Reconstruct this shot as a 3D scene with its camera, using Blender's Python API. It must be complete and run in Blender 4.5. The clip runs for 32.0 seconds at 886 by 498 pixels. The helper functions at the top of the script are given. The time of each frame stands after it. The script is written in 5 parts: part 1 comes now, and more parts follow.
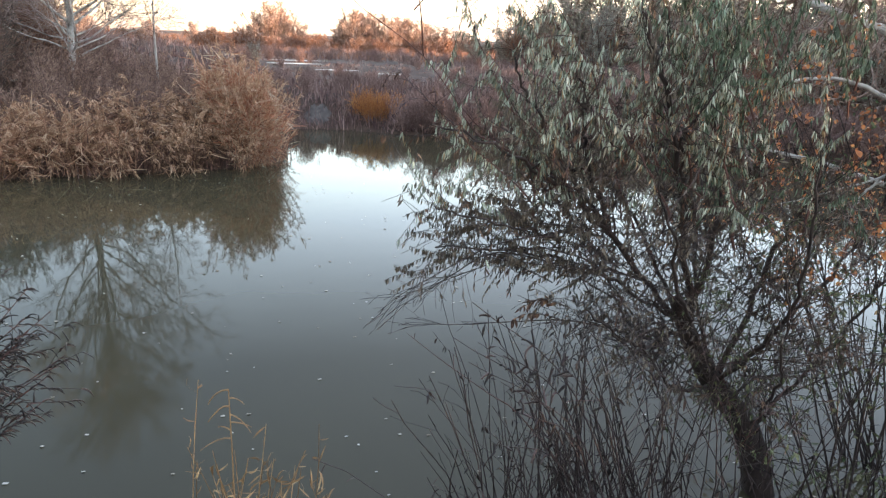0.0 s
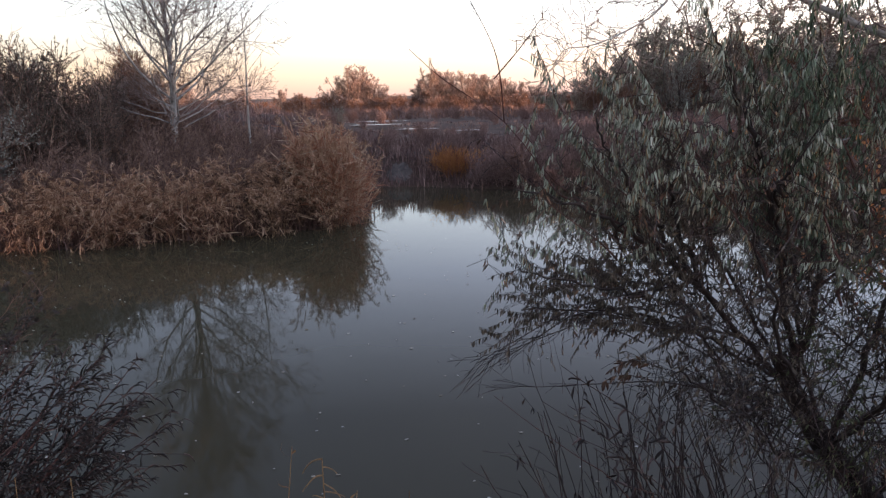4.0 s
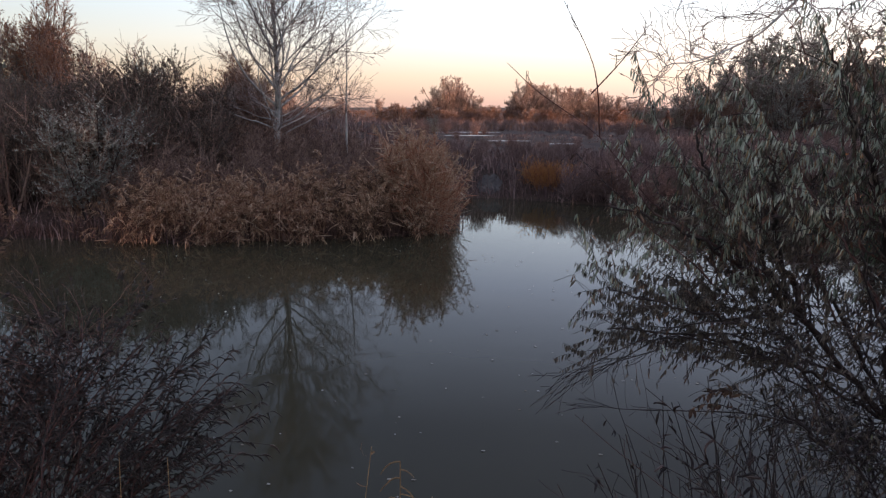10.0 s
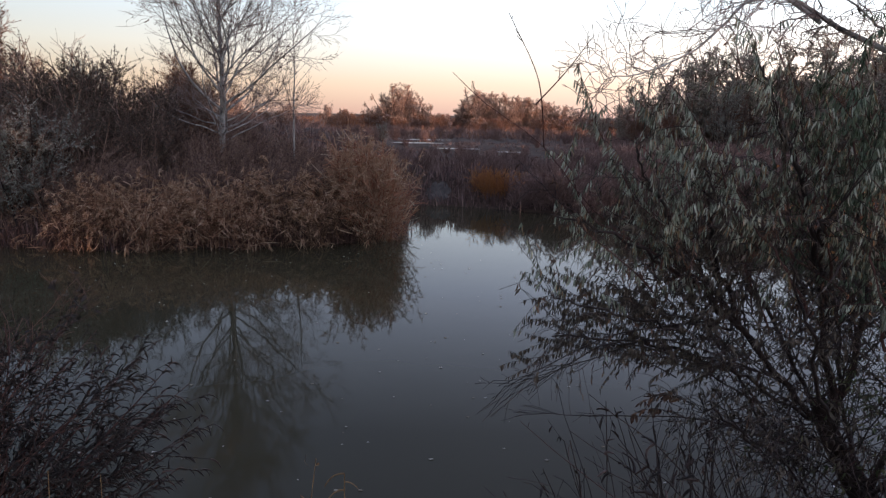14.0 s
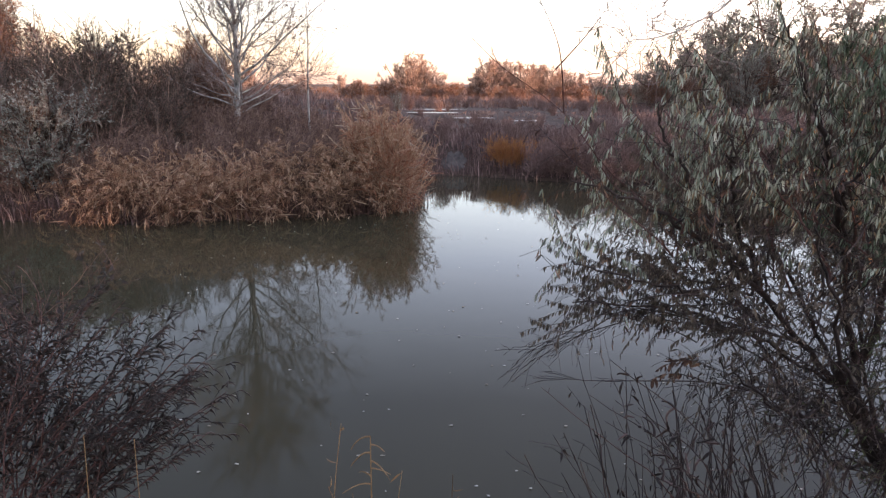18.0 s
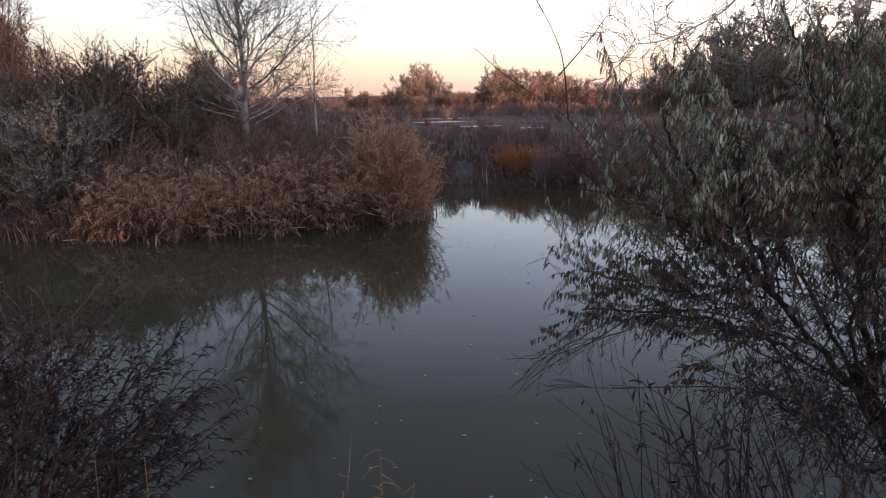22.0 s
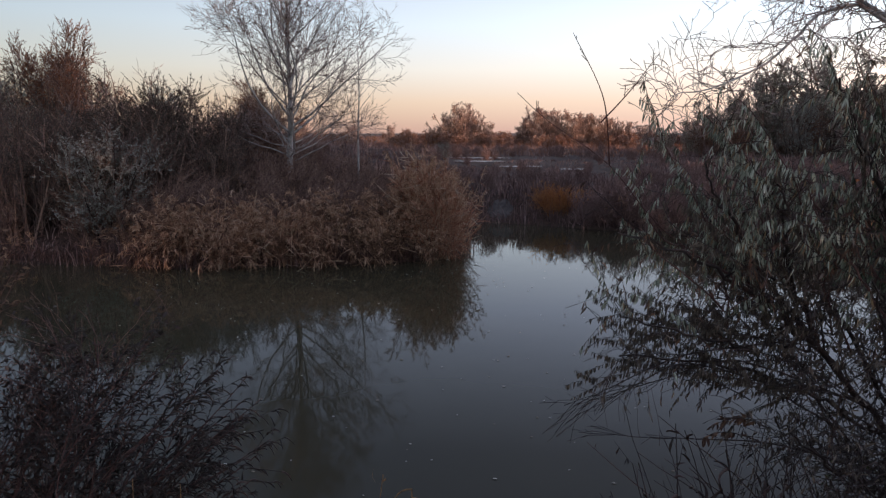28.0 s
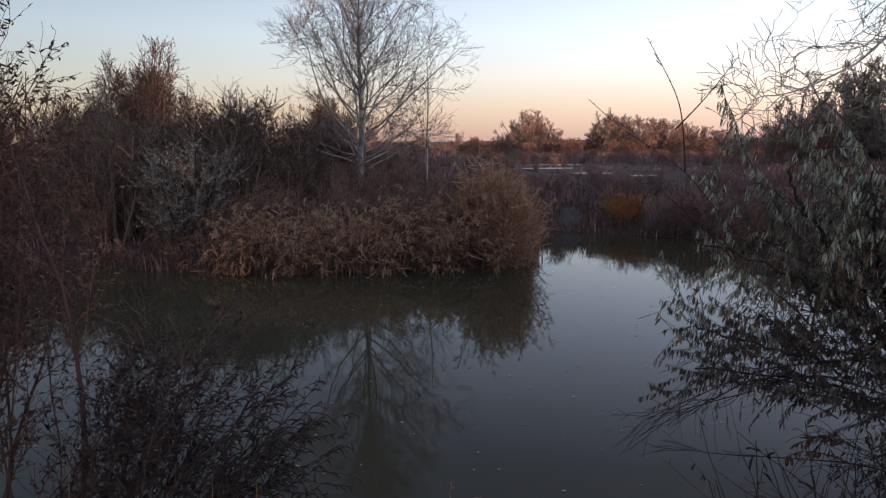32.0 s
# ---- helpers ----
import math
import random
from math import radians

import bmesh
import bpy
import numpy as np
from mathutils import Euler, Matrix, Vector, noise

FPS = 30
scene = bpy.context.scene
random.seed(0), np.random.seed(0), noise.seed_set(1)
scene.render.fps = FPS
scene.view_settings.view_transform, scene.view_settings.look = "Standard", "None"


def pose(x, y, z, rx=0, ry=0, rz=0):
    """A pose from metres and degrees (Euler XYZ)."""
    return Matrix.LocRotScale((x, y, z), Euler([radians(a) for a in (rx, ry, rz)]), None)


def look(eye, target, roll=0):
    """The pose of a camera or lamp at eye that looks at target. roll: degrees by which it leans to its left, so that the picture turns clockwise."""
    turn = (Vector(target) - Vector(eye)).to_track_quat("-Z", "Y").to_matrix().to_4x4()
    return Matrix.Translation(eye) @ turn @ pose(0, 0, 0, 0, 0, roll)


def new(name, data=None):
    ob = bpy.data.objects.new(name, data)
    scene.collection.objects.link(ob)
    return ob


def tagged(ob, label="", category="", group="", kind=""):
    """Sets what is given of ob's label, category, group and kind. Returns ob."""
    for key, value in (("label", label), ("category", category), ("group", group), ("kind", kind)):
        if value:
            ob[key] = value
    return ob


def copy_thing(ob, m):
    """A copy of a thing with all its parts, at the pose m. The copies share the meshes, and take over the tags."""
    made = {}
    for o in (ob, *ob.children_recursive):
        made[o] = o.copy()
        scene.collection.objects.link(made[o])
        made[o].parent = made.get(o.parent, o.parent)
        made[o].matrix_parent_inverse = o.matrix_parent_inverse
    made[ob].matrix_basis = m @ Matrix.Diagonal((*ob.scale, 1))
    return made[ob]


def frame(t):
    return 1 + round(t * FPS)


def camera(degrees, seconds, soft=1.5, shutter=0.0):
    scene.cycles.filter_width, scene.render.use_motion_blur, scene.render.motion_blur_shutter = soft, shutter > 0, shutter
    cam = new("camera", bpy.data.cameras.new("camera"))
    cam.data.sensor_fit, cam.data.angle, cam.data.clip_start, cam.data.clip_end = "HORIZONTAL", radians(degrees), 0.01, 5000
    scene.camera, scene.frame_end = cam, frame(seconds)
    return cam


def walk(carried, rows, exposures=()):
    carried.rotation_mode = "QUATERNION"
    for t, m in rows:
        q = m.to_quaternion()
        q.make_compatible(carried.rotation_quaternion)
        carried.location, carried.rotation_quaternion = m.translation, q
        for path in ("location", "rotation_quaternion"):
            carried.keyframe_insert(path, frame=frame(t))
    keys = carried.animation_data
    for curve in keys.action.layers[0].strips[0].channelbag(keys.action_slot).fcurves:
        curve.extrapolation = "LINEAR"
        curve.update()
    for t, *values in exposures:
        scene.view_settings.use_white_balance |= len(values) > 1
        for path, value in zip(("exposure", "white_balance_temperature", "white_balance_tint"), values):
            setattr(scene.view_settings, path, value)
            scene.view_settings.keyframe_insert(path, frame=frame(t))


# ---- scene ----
cam = camera(67.1, 32.0, soft=1.3)
PATH = [
    (0, (0.268, 1.162, 2.329), (0.601, 3.041, 1.731), 2.0),
    (0.5, (0.28, 1.174, 2.344), (0.773, 3.037, 1.809), 1.0),
    (1, (0.281, 1.176, 2.365), (0.716, 3.068, 1.887), -0.3),
    (1.5, (0.258, 1.162, 2.367), (0.491, 3.09, 1.885), 0.1),
    (2, (0.253, 1.167, 2.363), (0.415, 3.104, 1.889), 0.5),
    (2.5, (0.253, 1.166, 2.369), (0.364, 3.104, 1.887), -1.7),
    (4.5, (0.255, 1.166, 2.372), (0.329, 3.115, 1.928), -0.8),
    (5, (0.253, 1.167, 2.372), (0.279, 3.115, 1.92), -0.6),
    (5.5, (0.26, 1.167, 2.368), (0.352, 3.113, 1.914), -0.3),
    (6, (0.277, 1.172, 2.37), (0.567, 3.102, 1.934), 0.2),
    (6.5, (0.275, 1.161, 2.379), (0.515, 3.111, 2.007), -0.0),
    (7, (0.269, 1.168, 2.378), (0.422, 3.125, 1.995), 0.4),
    (7.5, (0.267, 1.165, 2.376), (0.403, 3.125, 2.002), 0.8),
    (8, (0.261, 1.161, 2.379), (0.331, 3.123, 1.996), 0.4),
    (8.5, (0.258, 1.163, 2.377), (0.249, 3.12, 1.962), 0.3),
    (9, (0.254, 1.156, 2.374), (0.187, 3.11, 1.949), 0.7),
    (9.5, (0.251, 1.158, 2.376), (0.122, 3.106, 1.943), -0.0),
    (10, (0.25, 1.153, 2.374), (0.088, 3.103, 1.959), 0.1),
    (10.5, (0.251, 1.155, 2.376), (0.177, 3.114, 1.978), 0.1),
    (11, (0.252, 1.151, 2.377), (0.237, 3.115, 2.0), 0.1),
    (11.5, (0.258, 1.158, 2.376), (0.273, 3.123, 2.005), 0.2),
    (12, (0.262, 1.164, 2.376), (0.329, 3.126, 1.996), 0.8),
    (12.5, (0.265, 1.162, 2.376), (0.411, 3.122, 2.009), 0.9),
    (13, (0.267, 1.163, 2.377), (0.444, 3.119, 2.002), 1.4),
    (13.5, (0.264, 1.156, 2.384), (0.344, 3.123, 2.029), 0.3),
    (14, (0.261, 1.157, 2.379), (0.25, 3.118, 1.986), 1.0),
    (14.5, (0.257, 1.165, 2.379), (0.254, 3.122, 1.963), 1.4),
    (15, (0.256, 1.176, 2.376), (0.206, 3.129, 1.949), 0.4),
    (15.5, (0.251, 1.167, 2.378), (0.115, 3.116, 1.949), -1.0),
    (17.5, (0.258, 1.151, 2.365), (0.028, 3.065, 1.832), -0.2),
    (18, (0.245, 1.144, 2.371), (0.188, 3.084, 1.892), 0.1),
    (18.5, (0.238, 1.136, 2.374), (0.24, 3.076, 1.889), -0.8),
    (19, (0.246, 1.127, 2.373), (0.368, 3.064, 1.889), -0.1),
    (19.5, (0.248, 1.128, 2.379), (0.299, 3.076, 1.928), -1.1),
    (20, (0.243, 1.133, 2.379), (0.099, 3.082, 1.958), -2.3),
    (20.5, (0.241, 1.139, 2.378), (-0.02, 3.075, 1.947), -2.2),
    (21, (0.244, 1.144, 2.38), (-0.022, 3.08, 1.953), -1.5),
    (21.5, (0.248, 1.148, 2.375), (0.046, 3.089, 1.937), -1.6),
    (22, (0.257, 1.156, 2.372), (0.169, 3.102, 1.919), -1.5),
    (22.5, (0.276, 1.152, 2.371), (0.379, 3.101, 1.934), -1.5),
    (23, (0.276, 1.146, 2.375), (0.372, 3.095, 1.936), -1.5),
    (23.5, (0.268, 1.152, 2.38), (0.298, 3.115, 2.001), -0.7),
    (24, (0.264, 1.151, 2.379), (0.219, 3.116, 2.009), -0.6),
    (24.5, (0.266, 1.153, 2.377), (0.31, 3.116, 1.997), -0.7),
    (25, (0.256, 1.149, 2.383), (0.112, 3.113, 2.038), -1.4),
    (25.5, (0.263, 1.162, 2.391), (0.214, 3.137, 2.084), 1.1),
    (27.5, (0.259, 1.131, 2.388), (0.24, 3.105, 2.063), 0.1),
    (28, (0.25, 1.133, 2.386), (0.054, 3.094, 2.044), -0.1),
    (28.5, (0.242, 1.133, 2.385), (-0.097, 3.073, 2.036), -0.6),
    (29, (0.237, 1.134, 2.385), (-0.17, 3.063, 2.047), -0.1),
    (29.5, (0.236, 1.126, 2.384), (-0.202, 3.047, 2.043), -0.5),
    (30, (0.238, 1.132, 2.385), (-0.188, 3.044, 1.983), -1.0),
    (30.5, (0.238, 1.127, 2.385), (-0.178, 3.043, 1.991), -0.9),
    (31, (0.233, 1.117, 2.391), (-0.318, 3.002, 2.012), -1.9),
    (31.5, (0.234, 1.119, 2.389), (-0.338, 3.002, 2.033), -1.5),
    (32, (0.243, 1.128, 2.389), (-0.153, 3.062, 2.071), -0.8),
]
# seconds, stops, kelvin, tint
EXPOSURES = [
    (0, 2.05, 6450, -3), (1, 1.6, 6450, 4), (2, 1.18, 6300, 10), (5, 0.74, 6250, 10), (6, 0.8, 6250, 10), (7, 0.28, 6150, 10), (10, 0.39, 6150, 10), (11, 0.24, 6150, 10), (12, 0.22, 6150, 10), (13, 0.22, 6150, 10), (14, 0.29, 6150, 10), (15, 0.42, 6150, 10), (18, 1.36, 6500, 10), (19, 1.3, 6600, 11), (20, 0.75, 6300, 10), (22, 0.6, 6250, 10), (23, 0.88, 6250, 10), (24, 0.3, 6150, 10), (25, 0.02, 6100, 10), (28, 0.03, 6100, 10), (29, 0.08, 6100, 10), (30, 0.2, 6150, 10), (31, 0.2, 6150, 10), (32, 0.07, 6100, 10),
]
walk(cam, [(t, look(eye, target, roll)) for t, eye, target, roll in PATH], EXPOSURES)


# ---- world and sun: low evening sun, kept off the pond by added unseen thickets ----
SUN_TURN, SUN_UP = 114.0, 3.2          # degrees clockwise from +y, and above the horizon
world = bpy.data.worlds.new("evening_sky")
scene.world = world
world.use_nodes = True
wn = world.node_tree
sky = wn.nodes.new("ShaderNodeTexSky")
sky.sky_type = "NISHITA"
sky.sun_disc = False
sky.sun_elevation, sky.sun_rotation = radians(SUN_UP), radians(SUN_TURN)
sky.altitude, sky.air_density, sky.dust_density, sky.ozone_density = 0.0, 1.0, 0.4, 2.0
co = wn.nodes.new("ShaderNodeTexCoord")
sep = wn.nodes.new("ShaderNodeSeparateXYZ")
glow = wn.nodes.new("ShaderNodeValToRGB")            # the after-glow by height above the horizon
stops = [(0.0, (0.64, 0.40, 0.35)), (0.045, (0.87, 0.62, 0.49)), (0.09, (0.96, 0.84, 0.75)), (0.15, (0.88, 0.91, 0.95)), (0.26, (0.60, 0.64, 0.79)), (0.45, (0.21, 0.212, 0.29)), (1.0, (0.28, 0.29, 0.39))]
while len(glow.color_ramp.elements) < len(stops):
    glow.color_ramp.elements.new(0.5)
for e, (p, c) in zip(glow.color_ramp.elements, stops):
    e.position, e.color = p, (*c, 1)
wn.links.new(co.outputs["Generated"], sep.inputs[0])
wn.links.new(sep.outputs["Z"], glow.inputs[0])
both = wn.nodes.new("ShaderNodeMixRGB")
both.blend_type, both.inputs[0].default_value = "ADD", 1.0
dim = wn.nodes.new("ShaderNodeMixRGB")
dim.blend_type, dim.inputs[0].default_value = "MULTIPLY", 1.0
dim.inputs[2].default_value = (0.07, 0.07, 0.07, 1)
wn.links.new(sky.outputs["Color"], dim.inputs[1])
wn.links.new(dim.outputs[0], both.inputs[1])
side = wn.nodes.new("ShaderNodeMath")                # the sky is brighter towards the sun's side
side.operation = "MULTIPLY_ADD"
side.inputs[1].default_value, side.inputs[2].default_value = 0.70, 0.97
wn.links.new(sep.outputs["X"], side.inputs[0])
lit = wn.nodes.new("ShaderNodeMixRGB")
lit.blend_type, lit.inputs[0].default_value = "MULTIPLY", 1.0
wn.links.new(glow.outputs[0], lit.inputs[1])
wn.links.new(side.outputs[0], lit.inputs[2])
wn.links.new(lit.outputs[0], both.inputs[2])
wn.links.new(both.outputs[0], wn.nodes["Background"].inputs["Color"])
wn.nodes["Background"].inputs["Strength"].default_value = 1.0
sun = new("evening_sun", bpy.data.lights.new("evening_sun", "SUN"))
sun.data.energy, sun.data.angle, sun.data.color = 5.0, radians(0.6), (1.0, 0.58, 0.39)
sd = Vector((math.sin(radians(SUN_TURN)) * math.cos(radians(SUN_UP)), math.cos(radians(SUN_TURN)) * math.cos(radians(SUN_UP)), math.sin(radians(SUN_UP))))
sun.matrix_world = look(sd * 200, (0, 0, 0))


# ---- materials ----
def nodes_of(name):
    m = bpy.data.materials.new(name)
    m.use_nodes = True
    t = m.node_tree
    return m, t, t.nodes["Principled BSDF"], t.nodes["Material Output"]


def ramp_of(t, stops):
    r = t.nodes.new("ShaderNodeValToRGB")
    els = r.color_ramp.elements
    while len(els) < len(stops):
        els.new(0.5)
    for e, (p, c) in zip(els, stops):
        e.position, e.color = p, (*c, 1)
    return r


def leafy(name, stops, rough=0.6, through_light=0.3, grain=30.0):
    """Leaves, blades and twigs: each island takes its own colour, with fine mottling, and lets some light through."""
    m, t, p, out = nodes_of(name)
    geo = t.nodes.new("ShaderNodeNewGeometry")
    ramp = ramp_of(t, stops)
    t.links.new(geo.outputs["Random Per Island"], ramp.inputs[0])
    tex = t.nodes.new("ShaderNodeTexNoise")
    tex.inputs["Scale"].default_value = grain
    tex.inputs["Detail"].default_value = 3
    co = t.nodes.new("ShaderNodeTexCoord")
    t.links.new(co.outputs["Object"], tex.inputs["Vector"])
    mix = t.nodes.new("ShaderNodeMixRGB")
    mix.blend_type = "MULTIPLY"
    mix.inputs[0].default_value = 0.55
    dark = ramp_of(t, [(0.3, (0.45, 0.42, 0.4)), (0.7, (1, 1, 1))])
    t.links.new(tex.outputs["Fac"], dark.inputs[0])
    t.links.new(ramp.outputs[0], mix.inputs[1])
    t.links.new(dark.outputs[0], mix.inputs[2])
    t.links.new(mix.outputs[0], p.inputs["Base Color"])
    p.inputs["Roughness"].default_value = rough
    p.inputs["Specular IOR Level"].default_value = 0.3
    if through_light:
        tr = t.nodes.new("ShaderNodeBsdfTranslucent")
        t.links.new(mix.outputs[0], tr.inputs["Color"])
        ms = t.nodes.new("ShaderNodeMixShader")
        ms.inputs[0].default_value = through_light
        t.links.new(p.outputs[0], ms.inputs[1])
        t.links.new(tr.outputs[0], ms.inputs[2])
        t.links.new(ms.outputs[0], out.inputs["Surface"])
    return m


def bark(name, stops, scale=18.0, stretch=0.2, bump=0.5, rough=0.85):
    m, t, p, out = nodes_of(name)
    co = t.nodes.new("ShaderNodeTexCoord")
    mp = t.nodes.new("ShaderNodeMapping")
    mp.inputs["Scale"].default_value = (1, 1, stretch)
    tex = t.nodes.new("ShaderNodeTexNoise")
    tex.inputs["Scale"].default_value, tex.inputs["Detail"].default_value, tex.inputs["Roughness"].default_value = scale, 6, 0.65
    big = t.nodes.new("ShaderNodeTexNoise")
    big.inputs["Scale"].default_value = 2.5
    ramp = ramp_of(t, stops)
    add = t.nodes.new("ShaderNodeMath")
    add.operation = "MULTIPLY_ADD"
    add.inputs[1].default_value, add.inputs[2].default_value = 0.6, -0.3
    add2 = t.nodes.new("ShaderNodeMath")
    t.links.new(co.outputs["Object"], mp.inputs["Vector"])
    t.links.new(mp.outputs[0], tex.inputs["Vector"])
    t.links.new(co.outputs["Object"], big.inputs["Vector"])
    t.links.new(big.outputs["Fac"], add.inputs[0])
    t.links.new(add.outputs[0], add2.inputs[0])
    t.links.new(tex.outputs["Fac"], add2.inputs[1])
    t.links.new(add2.outputs[0], ramp.inputs[0])
    t.links.new(ramp.outputs[0], p.inputs["Base Color"])
    p.inputs["Roughness"].default_value = rough
    bp = t.nodes.new("ShaderNodeBump")
    bp.inputs["Strength"].default_value, bp.inputs["Distance"].default_value = bump, 0.01
    t.links.new(tex.outputs["Fac"], bp.inputs["Height"])
    t.links.new(bp.outputs[0], p.inputs["Normal"])
    return m


# silvery leaf; the wide ramp also paints highlights and the shadows between leaves
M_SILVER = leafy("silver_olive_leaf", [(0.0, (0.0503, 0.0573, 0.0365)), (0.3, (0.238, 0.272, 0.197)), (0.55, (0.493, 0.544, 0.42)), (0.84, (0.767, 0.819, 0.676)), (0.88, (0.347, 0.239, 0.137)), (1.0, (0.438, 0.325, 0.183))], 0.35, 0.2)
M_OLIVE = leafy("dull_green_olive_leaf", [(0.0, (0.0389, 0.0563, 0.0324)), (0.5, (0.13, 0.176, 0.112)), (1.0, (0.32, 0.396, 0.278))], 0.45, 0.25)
M_DULL = leafy("dull_olive_leaf", [(0.0, (0.08, 0.066, 0.05)), (0.5, (0.16, 0.13, 0.096)), (1.0, (0.31, 0.255, 0.20))], 0.5, 0.25)
M_DRY = leafy("dry_brown_leaf", [(0.0, (0.08, 0.045, 0.033)), (0.6, (0.20, 0.115, 0.078)), (1.0, (0.37, 0.23, 0.15))], 0.6, 0.3)
M_CURL = leafy("curled_dark_leaf", [(0.0, (0.025, 0.019, 0.017)), (0.7, (0.058, 0.042, 0.036)), (1.0, (0.13, 0.085, 0.07))], 0.5, 0.1)
# orange leaves; the brightest stops imitate sun glowing through them
M_ORANGE = leafy("orange_leaf", [(0.0, (0.18, 0.085, 0.05)), (0.35, (0.46, 0.19, 0.10)), (0.6, (0.80, 0.33, 0.14)), (0.85, (0.90, 0.42, 0.17)), (1.0, (0.90, 0.60, 0.34))], 0.45, 0.6)
M_REED = leafy("dry_reed", [(0.0, (0.083, 0.0428, 0.0285)), (0.45, (0.319, 0.169, 0.106)), (0.8, (0.651, 0.393, 0.253)), (1.0, (0.855, 0.679, 0.472))], 0.6, 0.25)
M_DULLREED = leafy("dull_brown_reed", [(0.0, (0.0747, 0.0449, 0.0306)), (0.45, (0.261, 0.151, 0.0955)), (0.8, (0.553, 0.351, 0.222)), (1.0, (0.9, 0.646, 0.433))], 0.6, 0.25)
M_PLUME = leafy("reed_plume", [(0.0, (0.312, 0.172, 0.105)), (0.6, (0.624, 0.397, 0.252)), (1.0, (0.9, 0.69, 0.483))], 0.8, 0.35)
M_BRUSH = leafy("brown_twigs", [(0.0, (0.114, 0.072, 0.0594)), (0.6, (0.276, 0.177, 0.14)), (1.0, (0.448, 0.308, 0.237))], 0.8, 0.0)
M_TAMA = leafy("reddish_twigs", [(0.0, (0.06, 0.034, 0.028)), (0.6, (0.16, 0.088, 0.07)), (1.0, (0.32, 0.19, 0.15))], 0.75, 0.0)
M_RUST = leafy("rusty_foliage", [(0.0, (0.16, 0.065, 0.035)), (0.6, (0.30, 0.13, 0.065)), (1.0, (0.40, 0.20, 0.10))], 0.7, 0.25)
# tawny reed, its colour lightened to imitate warm low sun on the clump
M_TAWNY = leafy("tawny_reed", [(0.0, (0.233, 0.0925, 0.0552)), (0.45, (0.698, 0.331, 0.204)), (0.8, (0.81, 0.58, 0.393)), (1.0, (0.81, 0.744, 0.589))], 0.6, 0.35)
# paler than the leaves are: distance haze and low sun mixed into the colour
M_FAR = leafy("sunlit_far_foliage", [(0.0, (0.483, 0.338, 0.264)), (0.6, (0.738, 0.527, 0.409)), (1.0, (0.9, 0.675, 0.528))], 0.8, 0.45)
# grey-green leaf, lightened in its colour for the haze before the wood
M_GREYLEAF = leafy("grey_green_leaf", [(0.0, (0.288, 0.286, 0.213)), (0.6, (0.528, 0.504, 0.403)), (1.0, (0.72, 0.672, 0.56))], 0.7, 0.4)
# dry grass with the red of the low sun put into its colour
M_FARGRASS = leafy("far_rusty_grass", [(0.0, (0.22, 0.10, 0.06)), (0.6, (0.42, 0.20, 0.115)), (1.0, (0.52, 0.28, 0.17))], 0.8, 0.3)
# leaf colour lowered to hold the shadow among the dense shrubs
M_THICKET = leafy("thicket_leaf", [(0.0, (0.06, 0.05, 0.04)), (0.5, (0.125, 0.105, 0.082)), (1.0, (0.22, 0.19, 0.15))], 0.7, 0.3)
M_OLEASTER = leafy("oleaster_leaf", [(0.0, (0.22, 0.225, 0.19)), (0.6, (0.42, 0.43, 0.375)), (1.0, (0.62, 0.63, 0.56))], 0.6, 0.35)
# darker than the red twig: silhouettes against bright water put into the colour
M_DARKTWIG = leafy("dark_twig", [(0.0, (0.02, 0.015, 0.0145)), (0.6, (0.064, 0.045, 0.042)), (1.0, (0.155, 0.112, 0.104))], 0.6, 0.0)
M_YELLOW = leafy("golden_twigs", [(0.0, (0.40, 0.17, 0.07)), (0.6, (0.66, 0.32, 0.12)), (1.0, (0.76, 0.45, 0.20))], 0.7, 0.5)
M_GRASS = leafy("dry_grass", [(0.0, (0.22, 0.13, 0.06)), (0.6, (0.46, 0.29, 0.14)), (1.0, (0.66, 0.46, 0.25))], 0.6, 0.3)
M_GREENISH = leafy("greenish_leaf", [(0.0, (0.06, 0.085, 0.04)), (0.6, (0.17, 0.20, 0.10)), (1.0, (0.33, 0.33, 0.18))], 0.5, 0.3)
M_SCRUB = leafy("heath_twigs", [(0.0, (0.143, 0.091, 0.0858)), (0.6, (0.293, 0.192, 0.172)), (1.0, (0.455, 0.325, 0.28))], 0.85, 0.0)
M_FLOAT = leafy("pale_floating_leaf", [(0.0, (0.25, 0.18, 0.10)), (0.5, (0.6, 0.55, 0.45)), (1.0, (0.8, 0.78, 0.72))], 0.5, 0.0)
M_PALEBARK = bark("pale_poplar_bark", [(0.25, (0.07, 0.06, 0.055)), (0.42, (0.31, 0.29, 0.265)), (0.75, (0.58, 0.55, 0.51))], 9, 0.6)
M_DARKBARK = bark("dark_olive_bark", [(0.3, (0.015, 0.011, 0.01)), (0.6, (0.05, 0.034, 0.029)), (0.85, (0.10, 0.07, 0.06))], 30, 0.15, 0.8)
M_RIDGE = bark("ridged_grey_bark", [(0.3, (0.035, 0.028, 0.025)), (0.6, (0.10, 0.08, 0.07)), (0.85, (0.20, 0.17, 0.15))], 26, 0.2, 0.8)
M_REDTWIG = leafy("red_brown_twig", [(0.0, (0.05, 0.026, 0.024)), (0.6, (0.125, 0.06, 0.05)), (1.0, (0.22, 0.13, 0.11))], 0.6, 0.0)
M_PALETWIG = leafy("pale_twig", [(0.0, (0.2, 0.145, 0.125)), (0.6, (0.38, 0.285, 0.25)), (1.0, (0.52, 0.41, 0.36))], 0.7, 0.0)


